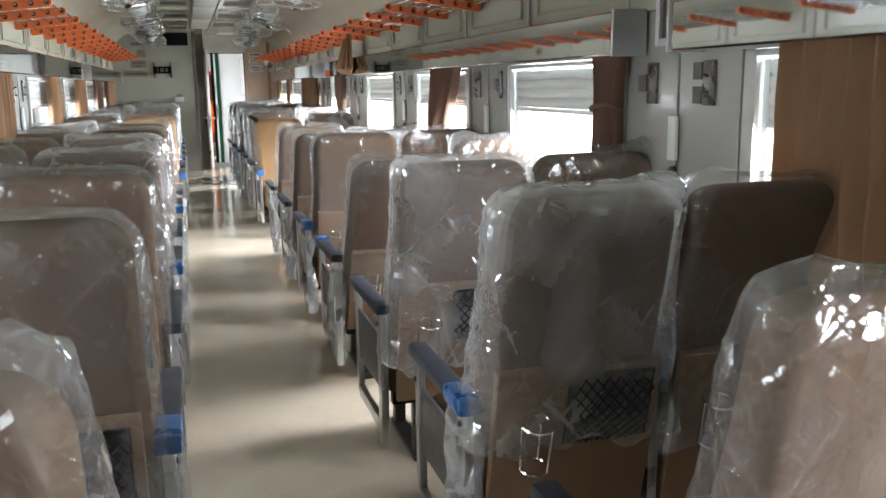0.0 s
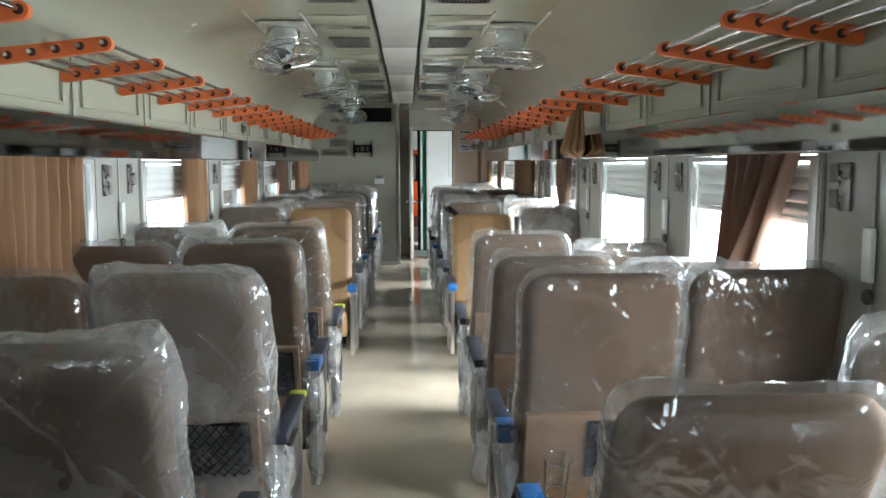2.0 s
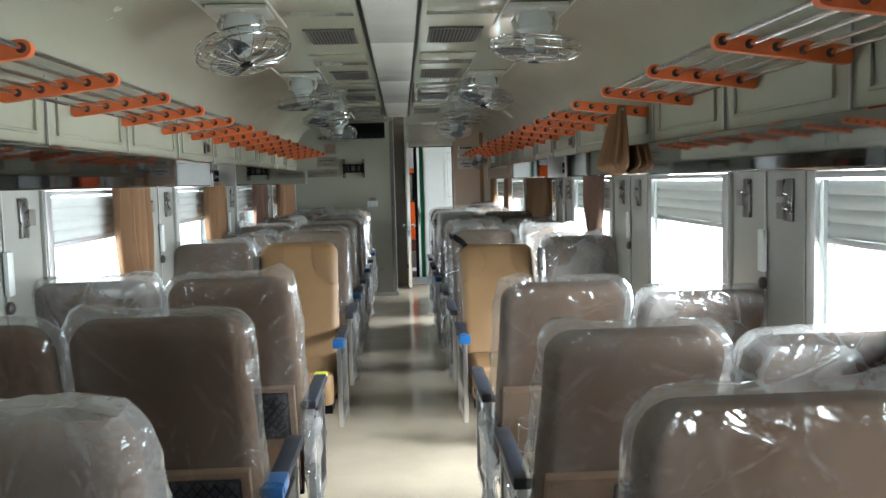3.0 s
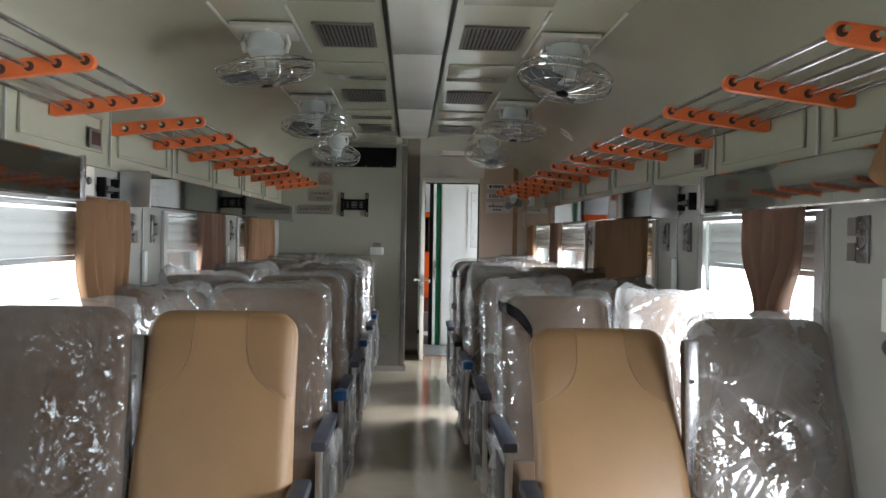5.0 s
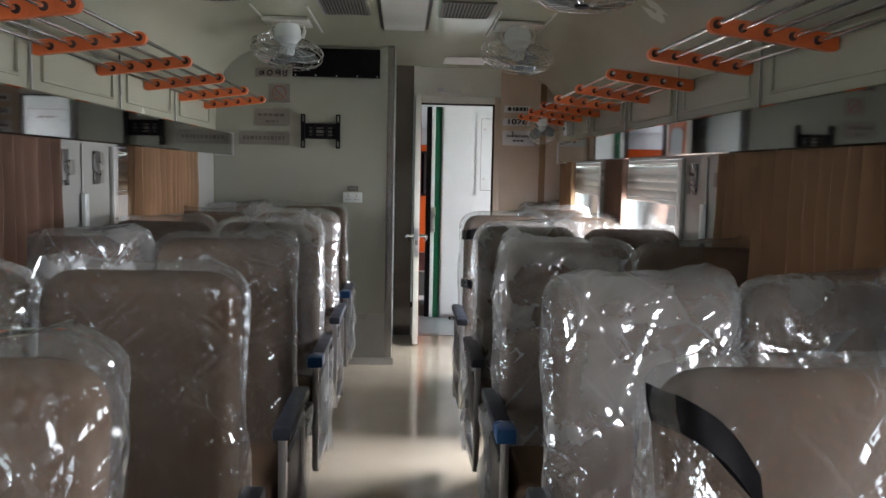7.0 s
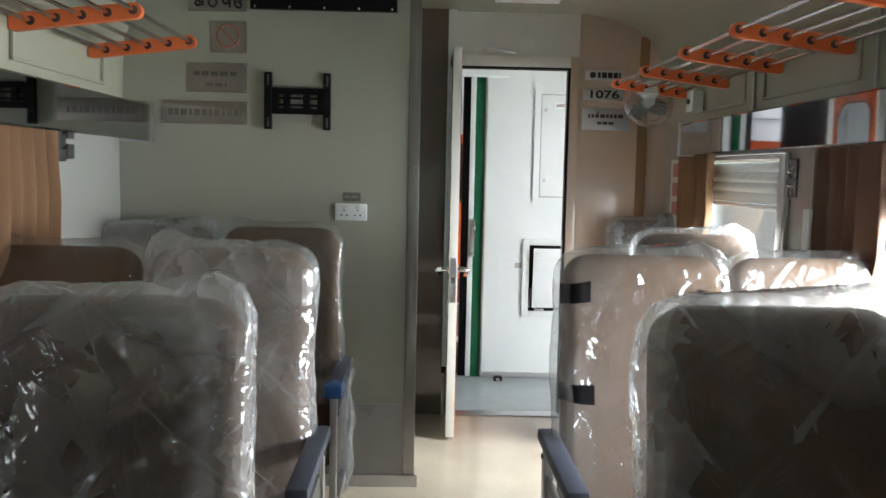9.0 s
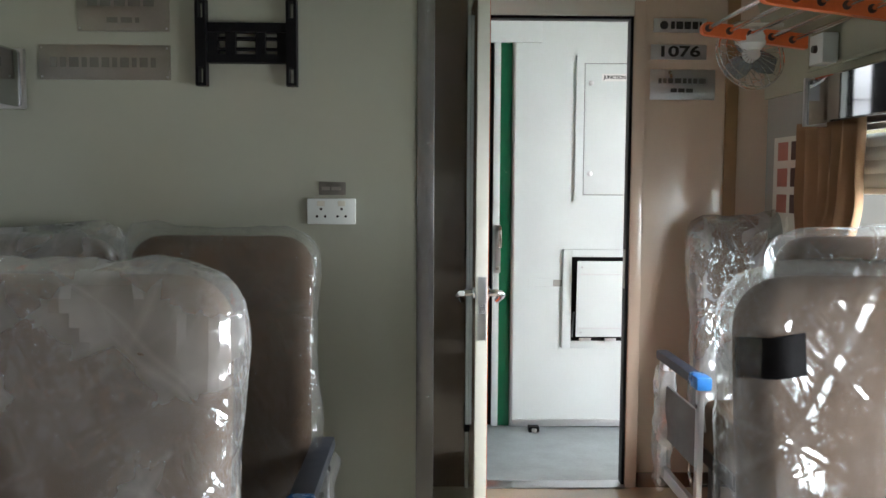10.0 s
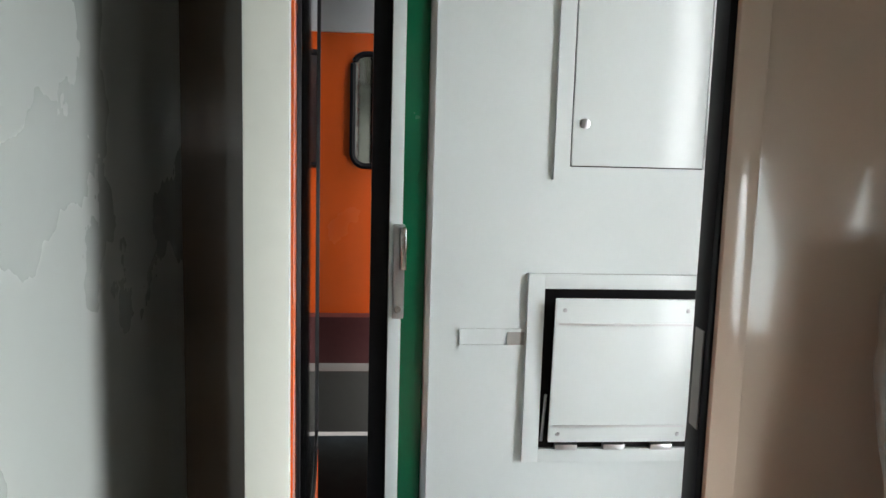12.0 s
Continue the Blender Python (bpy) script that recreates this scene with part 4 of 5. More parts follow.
# ---------------------------------------------------------------- ceiling fans and grilles
def fan(x, y, tx, ty, spin, z=2.208, name="ceiling_fan", label="white ceiling fan with a chrome wire guard, blades at rest"):
    f = thing(name, label, "fan", pose(x, y, z), "ceiling fans")
    part("mount", boxes((-0.13, 0.13, -0.13, 0.13, -0.022, 0.0), bevel=0.008), M_CREAM, f)
    yoke = bmesh.new()
    tube(yoke, [(-0.085, 0, -0.10), (-0.097, 0, -0.06), (-0.090, 0, -0.026), (0.090, 0, -0.026), (0.097, 0, -0.06), (0.085, 0, -0.10)], 0.011, 8)
    part("yoke", yoke, M_CREAM, f)
    part("motor", lathe(bmesh.new(), [(0.02, -0.015), (0.065, -0.024), (0.078, -0.06), (0.078, -0.085), (0.082, -0.09), (0.082, -0.10), (0.074, -0.105), (0.05, -0.135), (0.02, -0.14)], 24), M_WHITE, f)
    head = part("head", lathe(bmesh.new(), [(0.03, 0.03), (0.045, 0.02), (0.045, -0.03), (0.03, -0.04)], 20), M_WHITE, f, m=pose(0, 0, -0.155, tx, ty, 0))
    for r, h in ((0.205, -0.012), (0.205, 0.022), (0.150, -0.052), (0.170, 0.040)):
        part("guard_ring", fixed(("ring", r, h), lambda: mesh("guard_ring", tube(bmesh.new(), [(r * math.cos(2 * math.pi * i / 36), r * math.sin(2 * math.pi * i / 36), h - 0.02) for i in range(36)], 0.0042 if r > 0.2 else 0.0022, 5, True))), M_CHROME, head)
    for i in range(22):
        wire = [(0.028, 0, -0.086), (0.14, 0, -0.074), (0.195, 0, -0.052), (0.205, 0, -0.032), (0.205, 0, 0.0), (0.16, 0, 0.022), (0.045, 0, 0.02)]
        part("guard_wire", fixed("wire", lambda: mesh("guard_wire", tube(bmesh.new(), wire, 0.0021, 5))), M_CHROME, head, m=pose(0, 0, 0, 0, 0, 360 * i / 22))
    part("hub_badge", lathe(bmesh.new(), [(0.004, -0.094), (0.026, -0.091), (0.030, -0.084), (0.028, -0.08)], 16), M_BLACK, head)
    for i in range(3):
        b = bmesh.new()
        a0 = spin + 120 * i
        grid = []
        for u in range(7):
            r = 0.03 + 0.15 * u / 6
            w = 0.030 + 0.055 * math.sin(math.pi * min(1, 0.25 + 0.6 * u / 6))
            grid.append([b.verts.new((r, (v - 0.5) * 2 * w * 0.75, -0.045 + (v - 0.5) * 0.030)) for v in (0, 0.33, 0.66, 1)])
        for p, q in zip(grid, grid[1:]):
            for v in range(3):
                b.faces.new((p[v], p[v + 1], q[v + 1], q[v]))
        bmesh.ops.solidify(b, geom=b.faces[:], thickness=0.002)
        part("blade", b, M_BLADE, head, "pale blue-grey blade", m=pose(0, 0, 0, 0, 0, a0))
    return f


M_BLADE = mat("fan_blade", (0.45, 0.50, 0.54), 0.22, 0.85, vary=0.06, scale=10, fine=60, bump=0.002)
for i, (x, y, tx, ty) in enumerate([(-0.645, 6.80, 12, -12), (0.645, 6.85, -4, 4), (-0.645, 9.08, -6, -6), (0.645, 9.14, 9, 10), (-0.645, 10.90, 6, -4), (0.645, 10.98, 3, 3),
                                    (-0.665, 12.85, -26, 14), (0.645, 12.80, -28, 4)]):
    fan(x, y, -tx, ty, 23 * i + 10)


def grille(x0, x1, y0, y1):
    g = thing("ceiling_vent", "dark slatted air grille in the ceiling", "vent", pose(0, 0, 2.2115), "ceiling grilles", "structure")
    part("backing", boxes((x0, x1, y0, y1, -0.004, -0.001)), M_BLACK, g)
    fr = boxes((x0 - 0.015, x0, y0 - 0.015, y1 + 0.015, -0.010, -0.0005), (x1, x1 + 0.015, y0 - 0.015, y1 + 0.015, -0.010, -0.0005), (x0, x1, y0 - 0.015, y0, -0.010, -0.0005), (x0, x1, y1, y1 + 0.015, -0.010, -0.0005))
    part("frame", fr, M_GRILLE, g)
    n = 13
    for i in range(n):
        x = x0 + (x1 - x0) * (i + 0.5) / n
        part("slat", fixed(("slat", round(y1 - y0, 3)), lambda: mesh("slat", boxes((-0.0045, 0.0045, 0, y1 - y0, -0.009, -0.004)))), M_GRILLE, g, m=pose(x, y0, 0))


for y in (4.07, 5.70, 7.33, 8.96, 10.58, 12.20):
    grille(-0.425, -0.20, y, y + 0.40)
    grille(0.205, 0.445, y, y + 0.40)
# access panels between the grilles, long joints and screws of the ceiling
for y in (4.9, 6.5, 8.15, 9.75, 11.4):
    for s in (1, -1):
        struct("ceiling_hatch", boxes((*sorted((s * 0.165, s * 0.50)), y, y + 0.46, 2.2045, 2.2115), bevel=0.003), M_CEIL, "flush access panel in the ceiling", "ceiling")
for s in (1, -1):
    struct("ceiling_joint", boxes((*sorted((s * 0.126, s * 0.140)), Y0, 13.02, 2.203, 2.2115)), M_BLACK, "dark joint beside the light strip", "trim")
    for y in (6.80, 9.1, 10.95, 12.82):
        for xx in (0.50, 0.79):
            struct("ceiling_batten", boxes((*sorted((s * xx, s * (xx + 0.012))), y - 0.42, y + 0.42, 2.203, 2.2115), bevel=0.002), M_CREAM, "thin batten beside the fan mount", "trim")

# ---------------------------------------------------------------- fittings of the partition
W = YP - 0.001


def slab(x0, x1, z0, z1, d=0.006, y=None, bevel=0.0015):
    yy = W if y is None else y
    return boxes((x0, x1, yy - d, yy, z0, z1), bevel=bevel)


def bars(x0, x1, z, h, seedn, y, gap=0.008):
    """Plain bars for writing too small to read."""
    rnd = random.Random(seedn)
    bm = bmesh.new()
    x = x0
    while x < x1 - 0.008:
        w = min(rnd.uniform(0.012, 0.034), x1 - x)
        box(bm, x, x + w, y - 0.0018, y - 0.0002, z - h / 2, z + h / 2)
        x += w + gap
    return bm


d = thing("display_board", "black unlit destination display above the partition", "display")
part("panel", slab(-0.76, -0.165, 1.995, 2.188, 0.03, bevel=0.004), M_BLACK, d)
for x in (-0.74, -0.60, -0.46, -0.32, -0.185):
    part("screw", lathe(bmesh.new(), [(0.005, 0), (0.004, 0.003)], 8, pose(x, W - 0.03, 2.004, 90)), M_STEEL, d)

pl = thing("number_plate", "steel coach number plate with black Bengali numerals", "sign")
part("plate", slab(-1.014, -0.779, 1.985, 2.052), M_PLATE, pl)
yy = W - 0.008


def stroke(pts, r=0.005):
    return tube(bmesh.new(), [(x, yy, z) for x, z in pts], r, 6)


def ring_pts(cx, cz, r, a0, a1, n=14):
    return [(cx + r * math.cos(radians(a0 + (a1 - a0) * i / n)), cz + r * math.sin(radians(a0 + (a1 - a0) * i / n))) for i in range(n + 1)]


part("numeral", stroke(ring_pts(-0.975, 2.015, 0.010, 0, 330) + [(-0.955, 2.004), (-0.958, 2.036)]), M_INK, pl)
part("numeral", stroke(ring_pts(-0.915, 2.018, 0.016, 0, 360)), M_INK, pl)
part("numeral", stroke(ring_pts(-0.862, 2.025, 0.011, 40, 330) + [(-0.846, 2.036), (-0.846, 2.000)]), M_INK, pl)
part("numeral", stroke([(-0.822, 2.036), (-0.826, 2.012)] + ring_pts(-0.810, 2.010, 0.011, 200, 480) + [(-0.793, 2.036)]), M_INK, pl)

ns = thing("no_smoking_sign", "square metal sign with a faded red ring", "sign")
part("plate", slab(-0.926, -0.778, 1.818, 1.946), M_PLATE, ns)
M_REDINK = mat("faded_red_ink", (0.34, 0.12, 0.09), 0.5, vary=0.15, scale=20, fine=80, bump=0.0)
part("ring", stroke(ring_pts(-0.852, 1.885, 0.045, 0, 360, 24), 0.004), M_REDINK, ns)
part("stroke", stroke([(-0.884, 1.917), (-0.820, 1.853)], 0.004), M_REDINK, ns)
for x0, x1, z0, z1, lines in ((-1.024, -0.777, 1.658, 1.778, 2), (-1.128, -0.777, 1.529, 1.622, 1)):
    p = thing("notice_plate", "engraved metal notice plate with small lettering", "sign")
    part("plate", slab(x0, x1, z0, z1), M_PLATE, p)
    if lines == 2:
        part("lettering", bars(x0 + 0.03, x1 - 0.03, z1 - 0.045, 0.018, 5, W - 0.006), M_GRILLE, p)
        part("lettering", bars(x0 + 0.08, x1 - 0.08, z0 + 0.030, 0.014, 6, W - 0.006), M_GRILLE, p)
    else:
        part("lettering", bars(x0 + 0.03, x1 - 0.03, (z0 + z1) / 2, 0.026, 7, W - 0.006), M_GRILLE, p)
    for x, z in ((x0 + 0.008, z0 + 0.008), (x1 - 0.008, z0 + 0.008), (x0 + 0.008, z1 - 0.008), (x1 - 0.008, z1 - 0.008)):
        part("rivet", lathe(bmesh.new(), [(0.003, 0), (0.002, 0.002)], 8, pose(x, W - 0.006, z, 90)), M_STEEL, p)

tv = thing("tv_bracket", "empty black steel television wall bracket", "bracket")
for x in (-0.700, -0.460):
    a = bmesh.new()
    for z0, z1 in ((1.512, 1.560), (1.560, 1.690), (1.690, 1.741)):
        if z0 == 1.560:
            box(a, x, x + 0.028, W - 0.045, W - 0.012, z0, z1)
        else:
            box(a, x, x + 0.008, W - 0.045, W - 0.012, z0, z1)
            box(a, x + 0.020, x + 0.028, W - 0.045, W - 0.012, z0, z1)
            e = 1.512 if z0 < 1.55 else 1.733
            box(a, x + 0.008, x + 0.020, W - 0.045, W - 0.012, e, e + 0.008)
    part("arm", a, M_BLACK, tv)
r = bmesh.new()
for z0, z1 in ((1.575, 1.597), (1.655, 1.680)):
    box(r, -0.672, -0.460, W - 0.030, W, z0, z1)
for x in (-0.672, -0.625, -0.545, -0.487):
    box(r, x, x + 0.027, W - 0.024, W - 0.002, 1.597, 1.655)
for z in (1.612, 1.640):
    box(r, -0.645, -0.487, W - 0.020, W - 0.004, z - 0.004, z + 0.004)
part("rail", r, M_BLACK, tv)

so = thing("wall_socket", "white double wall socket, slightly grubby", "socket")
part("plate", slab(-0.410, -0.278, 1.142, 1.213, 0.022, bevel=0.004), M_WHITE, so)
for cx in (-0.372, -0.316):
    for dx, dz in ((0, 0.012), (-0.011, -0.008), (0.011, -0.008)):
        part("hole", lathe(bmesh.new(), [(0.0036, 0), (0.0036, 0.0015)], 10, pose(cx + dx, W - 0.0215, 1.172 + dz, 90)), M_BLACK, so)
    part("switch", slab(cx - 0.010, cx + 0.010, 1.192, 1.206, 0.004, W - 0.022, 0.0015), M_CREAM, so)
sp = thing("socket_label", "small engraved metal label above the socket", "sign")
part("plate", slab(-0.380, -0.306, 1.222, 1.258, 0.004), M_GRILLE, sp)
part("lettering", bars(-0.372, -0.314, 1.240, 0.010, 12, W - 0.004, 0.004), M_PLATE, sp)

# ---------------------------------------------------------------- end doorway
E = YD
fr = thing("door_frame", "cream painted steel door frame with black rubber seal", "door frame", kind="structure")
part("jamb", boxes((DX0 - 0.043, DX0, E - 0.022, E + 0.055, 0, DZ + 0.058), bevel=0.004), M_CREAM, fr)
part("jamb", boxes((DX1, DX1 + 0.048, E - 0.022, E + 0.055, 0, DZ + 0.058), bevel=0.004), M_PINKWALL, fr)
part("head", boxes((DX0, DX1, E - 0.022, E + 0.055, DZ, DZ + 0.058), bevel=0.004), M_CREAM, fr)
part("seal", boxes((DX1 - 0.012, DX1, E - 0.010, E + 0.045, 0.01, DZ), (DX0, DX1 - 0.012, E - 0.010, E + 0.045, DZ - 0.012, DZ), bevel=0.002), M_BLACK, fr)
part("strike_plate", boxes((DX1 - 0.0145, DX1 - 0.0125, E - 0.004, E + 0.028, 0.83, 0.99)), M_PLATE, fr)
struct("threshold", boxes((DX0, DX1, E - 0.03, E + 0.06, 0.0005, 0.006), bevel=0.002), M_STEEL, "steel threshold strip of the end doorway", "trim")

dr = thing("door_1", "open end door, cream edge, brown outside and orange inside, standing at right angles", "door", kind="structure")
LX0, LX1, LY0, LY1 = 0.092, 0.134, 14.447, 14.905
part("leaf", boxes((LX0, LX1, LY0, LY1, 0.02, 1.955), bevel=0.003), M_CREAM, dr)
part("outer_skin", boxes((LX0 - 0.004, LX0 - 0.0005, LY0 + 0.03, LY1 - 0.02, 0.05, 1.92)), M_BROWNWALL, dr)
part("inner_skin", boxes((LX1 + 0.0003, LX1 + 0.0014, LY0 + 0.012, LY1 - 0.005, 0.03, 1.94), bevel=0.002), M_ORANGECAR, dr)
wb = bmesh.new()
loft(wb, [[Vector((x, (LY0 + LY1) / 2 + p.x, 1.28 + p.y)) for p in rrect(0.16, 0.47, 0.08, 0, 6)] for x in (LX1 + 0.0016, LX1 + 0.003)])
part("door_glass", wb, M_MIRROR, dr, "grey glass of the door window")
part("glass_seal", tube(bmesh.new(), [(LX1 + 0.002, (LY0 + LY1) / 2 + p.x, 1.28 + p.y) for p in rrect(0.168, 0.478, 0.085, 0, 6)], 0.004, 6, True), M_BLACK, dr)
part("edge_strip", boxes((LX0 - 0.016, LX0 - 0.0045, LY1 - 0.10, LY1 - 0.06, 0.30, 1.90)), M_WHITE, dr)
lk = part("lock", boxes((LX0 + 0.006, LX1 - 0.006, LY0 - 0.004, LY0 - 0.0003, 0.705, 0.930), bevel=0.0015), M_STEEL, dr, "steel mortice lock plate")
part("keeper", boxes((LX0 + 0.011, LX1 - 0.011, LY0 - 0.009, LY0 - 0.004, 0.80, 0.835)), M_CHROME, lk)
for s, x in ((-1, LX0), (1, LX1)):
    hb = bmesh.new()
    tube(hb, [(x, LY0 + 0.045, 0.868), (x + s * 0.040, LY0 + 0.045, 0.868)], 0.013, 12)
    lathe(hb, [(0.024, 0), (0.024, 0.006), (0.016, 0.010)], 16, pose(x, LY0 + 0.045, 0.868, 0, 90 * s))
    tube(hb, [(x + s * 0.036, LY0 + 0.038, 0.868), (x + s * 0.052, LY0 + 0.042, 0.866), (x + s * 0.058, LY0 + 0.075, 0.856), (x + s * 0.056, LY0 + 0.12, 0.842), (x + s * 0.046, LY0 + 0.15, 0.828)], 0.011, 10)
    part("handle", hb, M_CHROME, dr, "chrome lever handle")
for z in (0.30, 1.02, 1.72):
    part("hinge", tube(bmesh.new(), [(LX0 - 0.008, LY1 + 0.01, z - 0.06), (LX0 - 0.008, LY1 + 0.01, z + 0.06)], 0.009, 8), M_BLACK, dr)
cl = thing("door_closer", "small steel door closer arm above the door frame", "door closer")
part("arm", tube(bmesh.new(), [(0.30, E - 0.03, 2.03), (0.36, E - 0.06, 2.005), (0.44, E - 0.03, 2.0)], 0.008, 8), M_STEEL, cl)
part("body", boxes((0.27, 0.33, E - 0.05, E - 0.0005, 2.01, 2.05), bevel=0.004), M_STEEL, cl)

post = struct("wall_post", boxes((1.123, 1.175, E - 0.012, E - 0.0005, 0.05, 2.1), bevel=0.003), M_TAN, "tan laminate cover strip on the end wall", "trim")
struct("baseboard_end", boxes((DX1 + 0.052, 1.30, E - 0.016, E - 0.0005, 0.0, 0.06), bevel=0.002), M_BROWNWALL, "brown skirting on the end wall", "baseboard")


def words(parent, text, x, y, z, size, material, name="lettering", wide=1.0):
    cu = bpy.data.curves.new(name, 'FONT')
    cu.offset = size * 0.03
    cu.body, cu.size, cu.align_x, cu.align_y, cu.extrude = text, size, 'CENTER', 'CENTER', 0.0006
    tmp = bpy.data.objects.new("tmp_text", cu)
    scene.collection.objects.link(tmp)
    dg = bpy.context.evaluated_depsgraph_get()
    me = bpy.data.meshes.new_from_object(tmp.evaluated_get(dg))
    bpy.data.objects.remove(tmp)
    me.transform(Matrix.Diagonal((wide, 1, 1, 1)))
    me.materials.clear()
    me.materials.append(material)
    ob = new(name, me)
    ob.parent = parent
    ob.matrix_basis = pose(x, y, z, 90)
    return ob


lg = thing("maker_plate", "bright metal plate with a dark maker's mark", "sign")
part("plate", slab(0.826, 1.040, 1.864, 1.920, 0.005, E - 0.0005, 0.002), M_STEEL, lg)
part("mark", lathe(bmesh.new(), [(0.017, 0), (0.017, 0.001)], 16, pose(0.868, E - 0.0056, 1.892, 90)), M_INK, lg)
part("lettering", bars(0.895, 1.020, 1.892, 0.030, 21, E - 0.0055, 0.006), M_INK, lg)
n2 = thing("number_plate", "bright metal plate with the coach number 1076", "sign")
part("plate", slab(0.817, 1.042, 1.757, 1.816, 0.005, E - 0.0005, 0.002), M_STEEL, n2)
words(n2, "1076", 0.930, E - 0.0060, 1.787, 0.058, M_INK, wide=1.5)
n3 = thing("notice_plate", "brushed metal notice plate with two lines of small lettering", "sign")
part("plate", slab(0.817, 1.080, 1.597, 1.717, 0.005, E - 0.0005, 0.002), M_STEEL, n3)
part("lettering", bars(0.850, 1.045, 1.672, 0.020, 31, E - 0.0055, 0.006), M_DARKPLATE, n3)
part("lettering", bars(0.900, 0.990, 1.634, 0.016, 33, E - 0.0055, 0.006), M_DARKPLATE, n3)

wf = fan(1.08, 14.55, 70, 30, 15, 1.82, "wall_fan", "small chrome wall fan tilted downward beneath the rack")
wf.scale = (0.62, 0.62, 0.62)
bx = thing("fan_switch_box", "small white fan switch box on the side wall", "switch box")
part("body", boxes((1.22, 1.274, 14.30, 14.40, 1.66, 1.76), bevel=0.006), M_WHITE, bx)
part("knob", lathe(bmesh.new(), [(0.014, 0), (0.012, 0.012)], 14, pose(1.22, 14.35, 1.71, 0, -90)), M_DARKPLATE, bx)
po = thing("safety_poster", "pink and white safety notice with dark squares on the side wall", "poster")
part("card", boxes((1.293, 1.2985, 14.56, 14.84, 1.06, 1.44)), M_CREAM, po)
for z in (1.15, 1.25, 1.35):
    part("square", boxes((1.2915, 1.2928, 14.60, 14.68, z, z + 0.07)), M_RUBBER, po)
    part("square", boxes((1.2915, 1.2928, 14.71, 14.80, z, z + 0.07)), M_REDINK, po)

# ---------------------------------------------------------------- vestibule
V = YV
struct("wall_vestibule", boxes((0.372, 1.36, V, V + 0.05, 0.0, 2.26)), M_WHITE, "glossy white vestibule wall panel", "wall")
struct("edge_trim", boxes((0.356, 0.371, V - 0.010, V + 0.05, 0.0, 2.16), bevel=0.002), M_STEEL, "steel edge trim of the vestibule wall", "trim")
struct("baseboard_vestibule", boxes((0.372, 1.36, V - 0.012, V - 0.0005, 0.0, 0.035), bevel=0.002), M_ALU, "aluminium skirting in the vestibule", "baseboard")
sd = thing("sliding_door", "green end door slid half open, white edge and steel latch", "door", kind="structure")
part("leaf", boxes((0.296, 0.355, V + 0.004, V + 0.04, 0.0, 2.12)), M_GREEN, sd)
part("edge", boxes((0.262, 0.2955, V - 0.002, V + 0.045, 0.0, 2.12), bevel=0.003), M_WHITE, sd)
la = part("latch", boxes((0.272, 0.302, V - 0.012, V - 0.0025, 0.80, 1.045), bevel=0.004), M_STEEL, sd, "steel latch plate")
part("latch_handle", boxes((0.288, 0.306, V - 0.030, V - 0.0125, 0.93, 1.04), bevel=0.004), M_CHROME, la)
part("keyhole", lathe(bmesh.new(), [(0.010, 0), (0.008, 0.004)], 14, pose(0.287, V - 0.012, 0.825, 90)), M_PLATE, la)
part("rail_seal", boxes((0.215, 0.2615, V + 0.02, V + 0.07, 0.0, 2.12), bevel=0.003), M_BLACK, sd)
struct("door_head", boxes((-0.40, 0.50, V - 0.016, V + 0.03, 1.965, 2.16), bevel=0.003), M_WHITE, "white cover above the sliding door", "trim")
struct("wall_vestibule_left", boxes((-1.36, -0.42, V, V + 0.05, 0.0, 2.26)), M_WHITE, "white vestibule wall beside the gangway", "wall")
# unseen side walls; entrances narrowed, nearly shut on the left, to dim the vestibule
for s in (1, -1):
    a, b = sorted((s * 1.30, s * 1.38))
    struct("wall_vestibule_side", boxes((a, b, YD + 0.05, 15.02, 0, 2.26), (a, b, 15.42 if s > 0 else 15.1, V, 0, 2.26), (a, b, 15.02, 15.42 if s > 0 else 15.1, 1.98, 2.26)), M_WHITE, "unseen white vestibule side wall, entrance narrowed to hold back light", "wall")

jb = thing("junction_box", "white junction box cabinet with two key locks", "cabinet", kind="structure")
f = bmesh.new()
for spec in ((0.677, 0.7175, 1.168, 1.902), (1.068, 1.108, 1.168, 1.902), (0.7175, 1.068, 1.168, 1.2005), (0.7175, 1.068, 1.864, 1.902)):
    box(f, spec[0], spec[1], V - 0.014, V - 0.0005, spec[2], spec[3])
part("frame", f, M_WHITE, jb)
part("gap", boxes((0.7175, 1.068, V - 0.004, V - 0.0006, 1.2005, 1.864)), M_BLACK, jb)
jd = part("door", boxes((0.7205, 1.065, V - 0.016, V - 0.0045, 1.2035, 1.861), bevel=0.002), M_WHITE, jb)
for z in (1.31, 1.764):
    part("key_lock", lathe(bmesh.new(), [(0.013, 0), (0.013, 0.005), (0.008, 0.007)], 16, pose(0.75, V - 0.016, z, 90)), M_STEEL, jd)
for z in (1.26, 1.78):
    part("hinge", tube(bmesh.new(), [(1.070, V - 0.018, z - 0.03), (1.070, V - 0.018, z + 0.03)], 0.006, 8), M_STEEL, jd)
part("label_plate", boxes((0.804, 0.989, V - 0.0175, V - 0.0162, 1.774, 1.812)), M_LIGHTSTRIP, jd)
words(jd, "JUNCTION BOX", 0.8965, V - 0.0184, 1.793, 0.024, M_INK, wide=0.95)

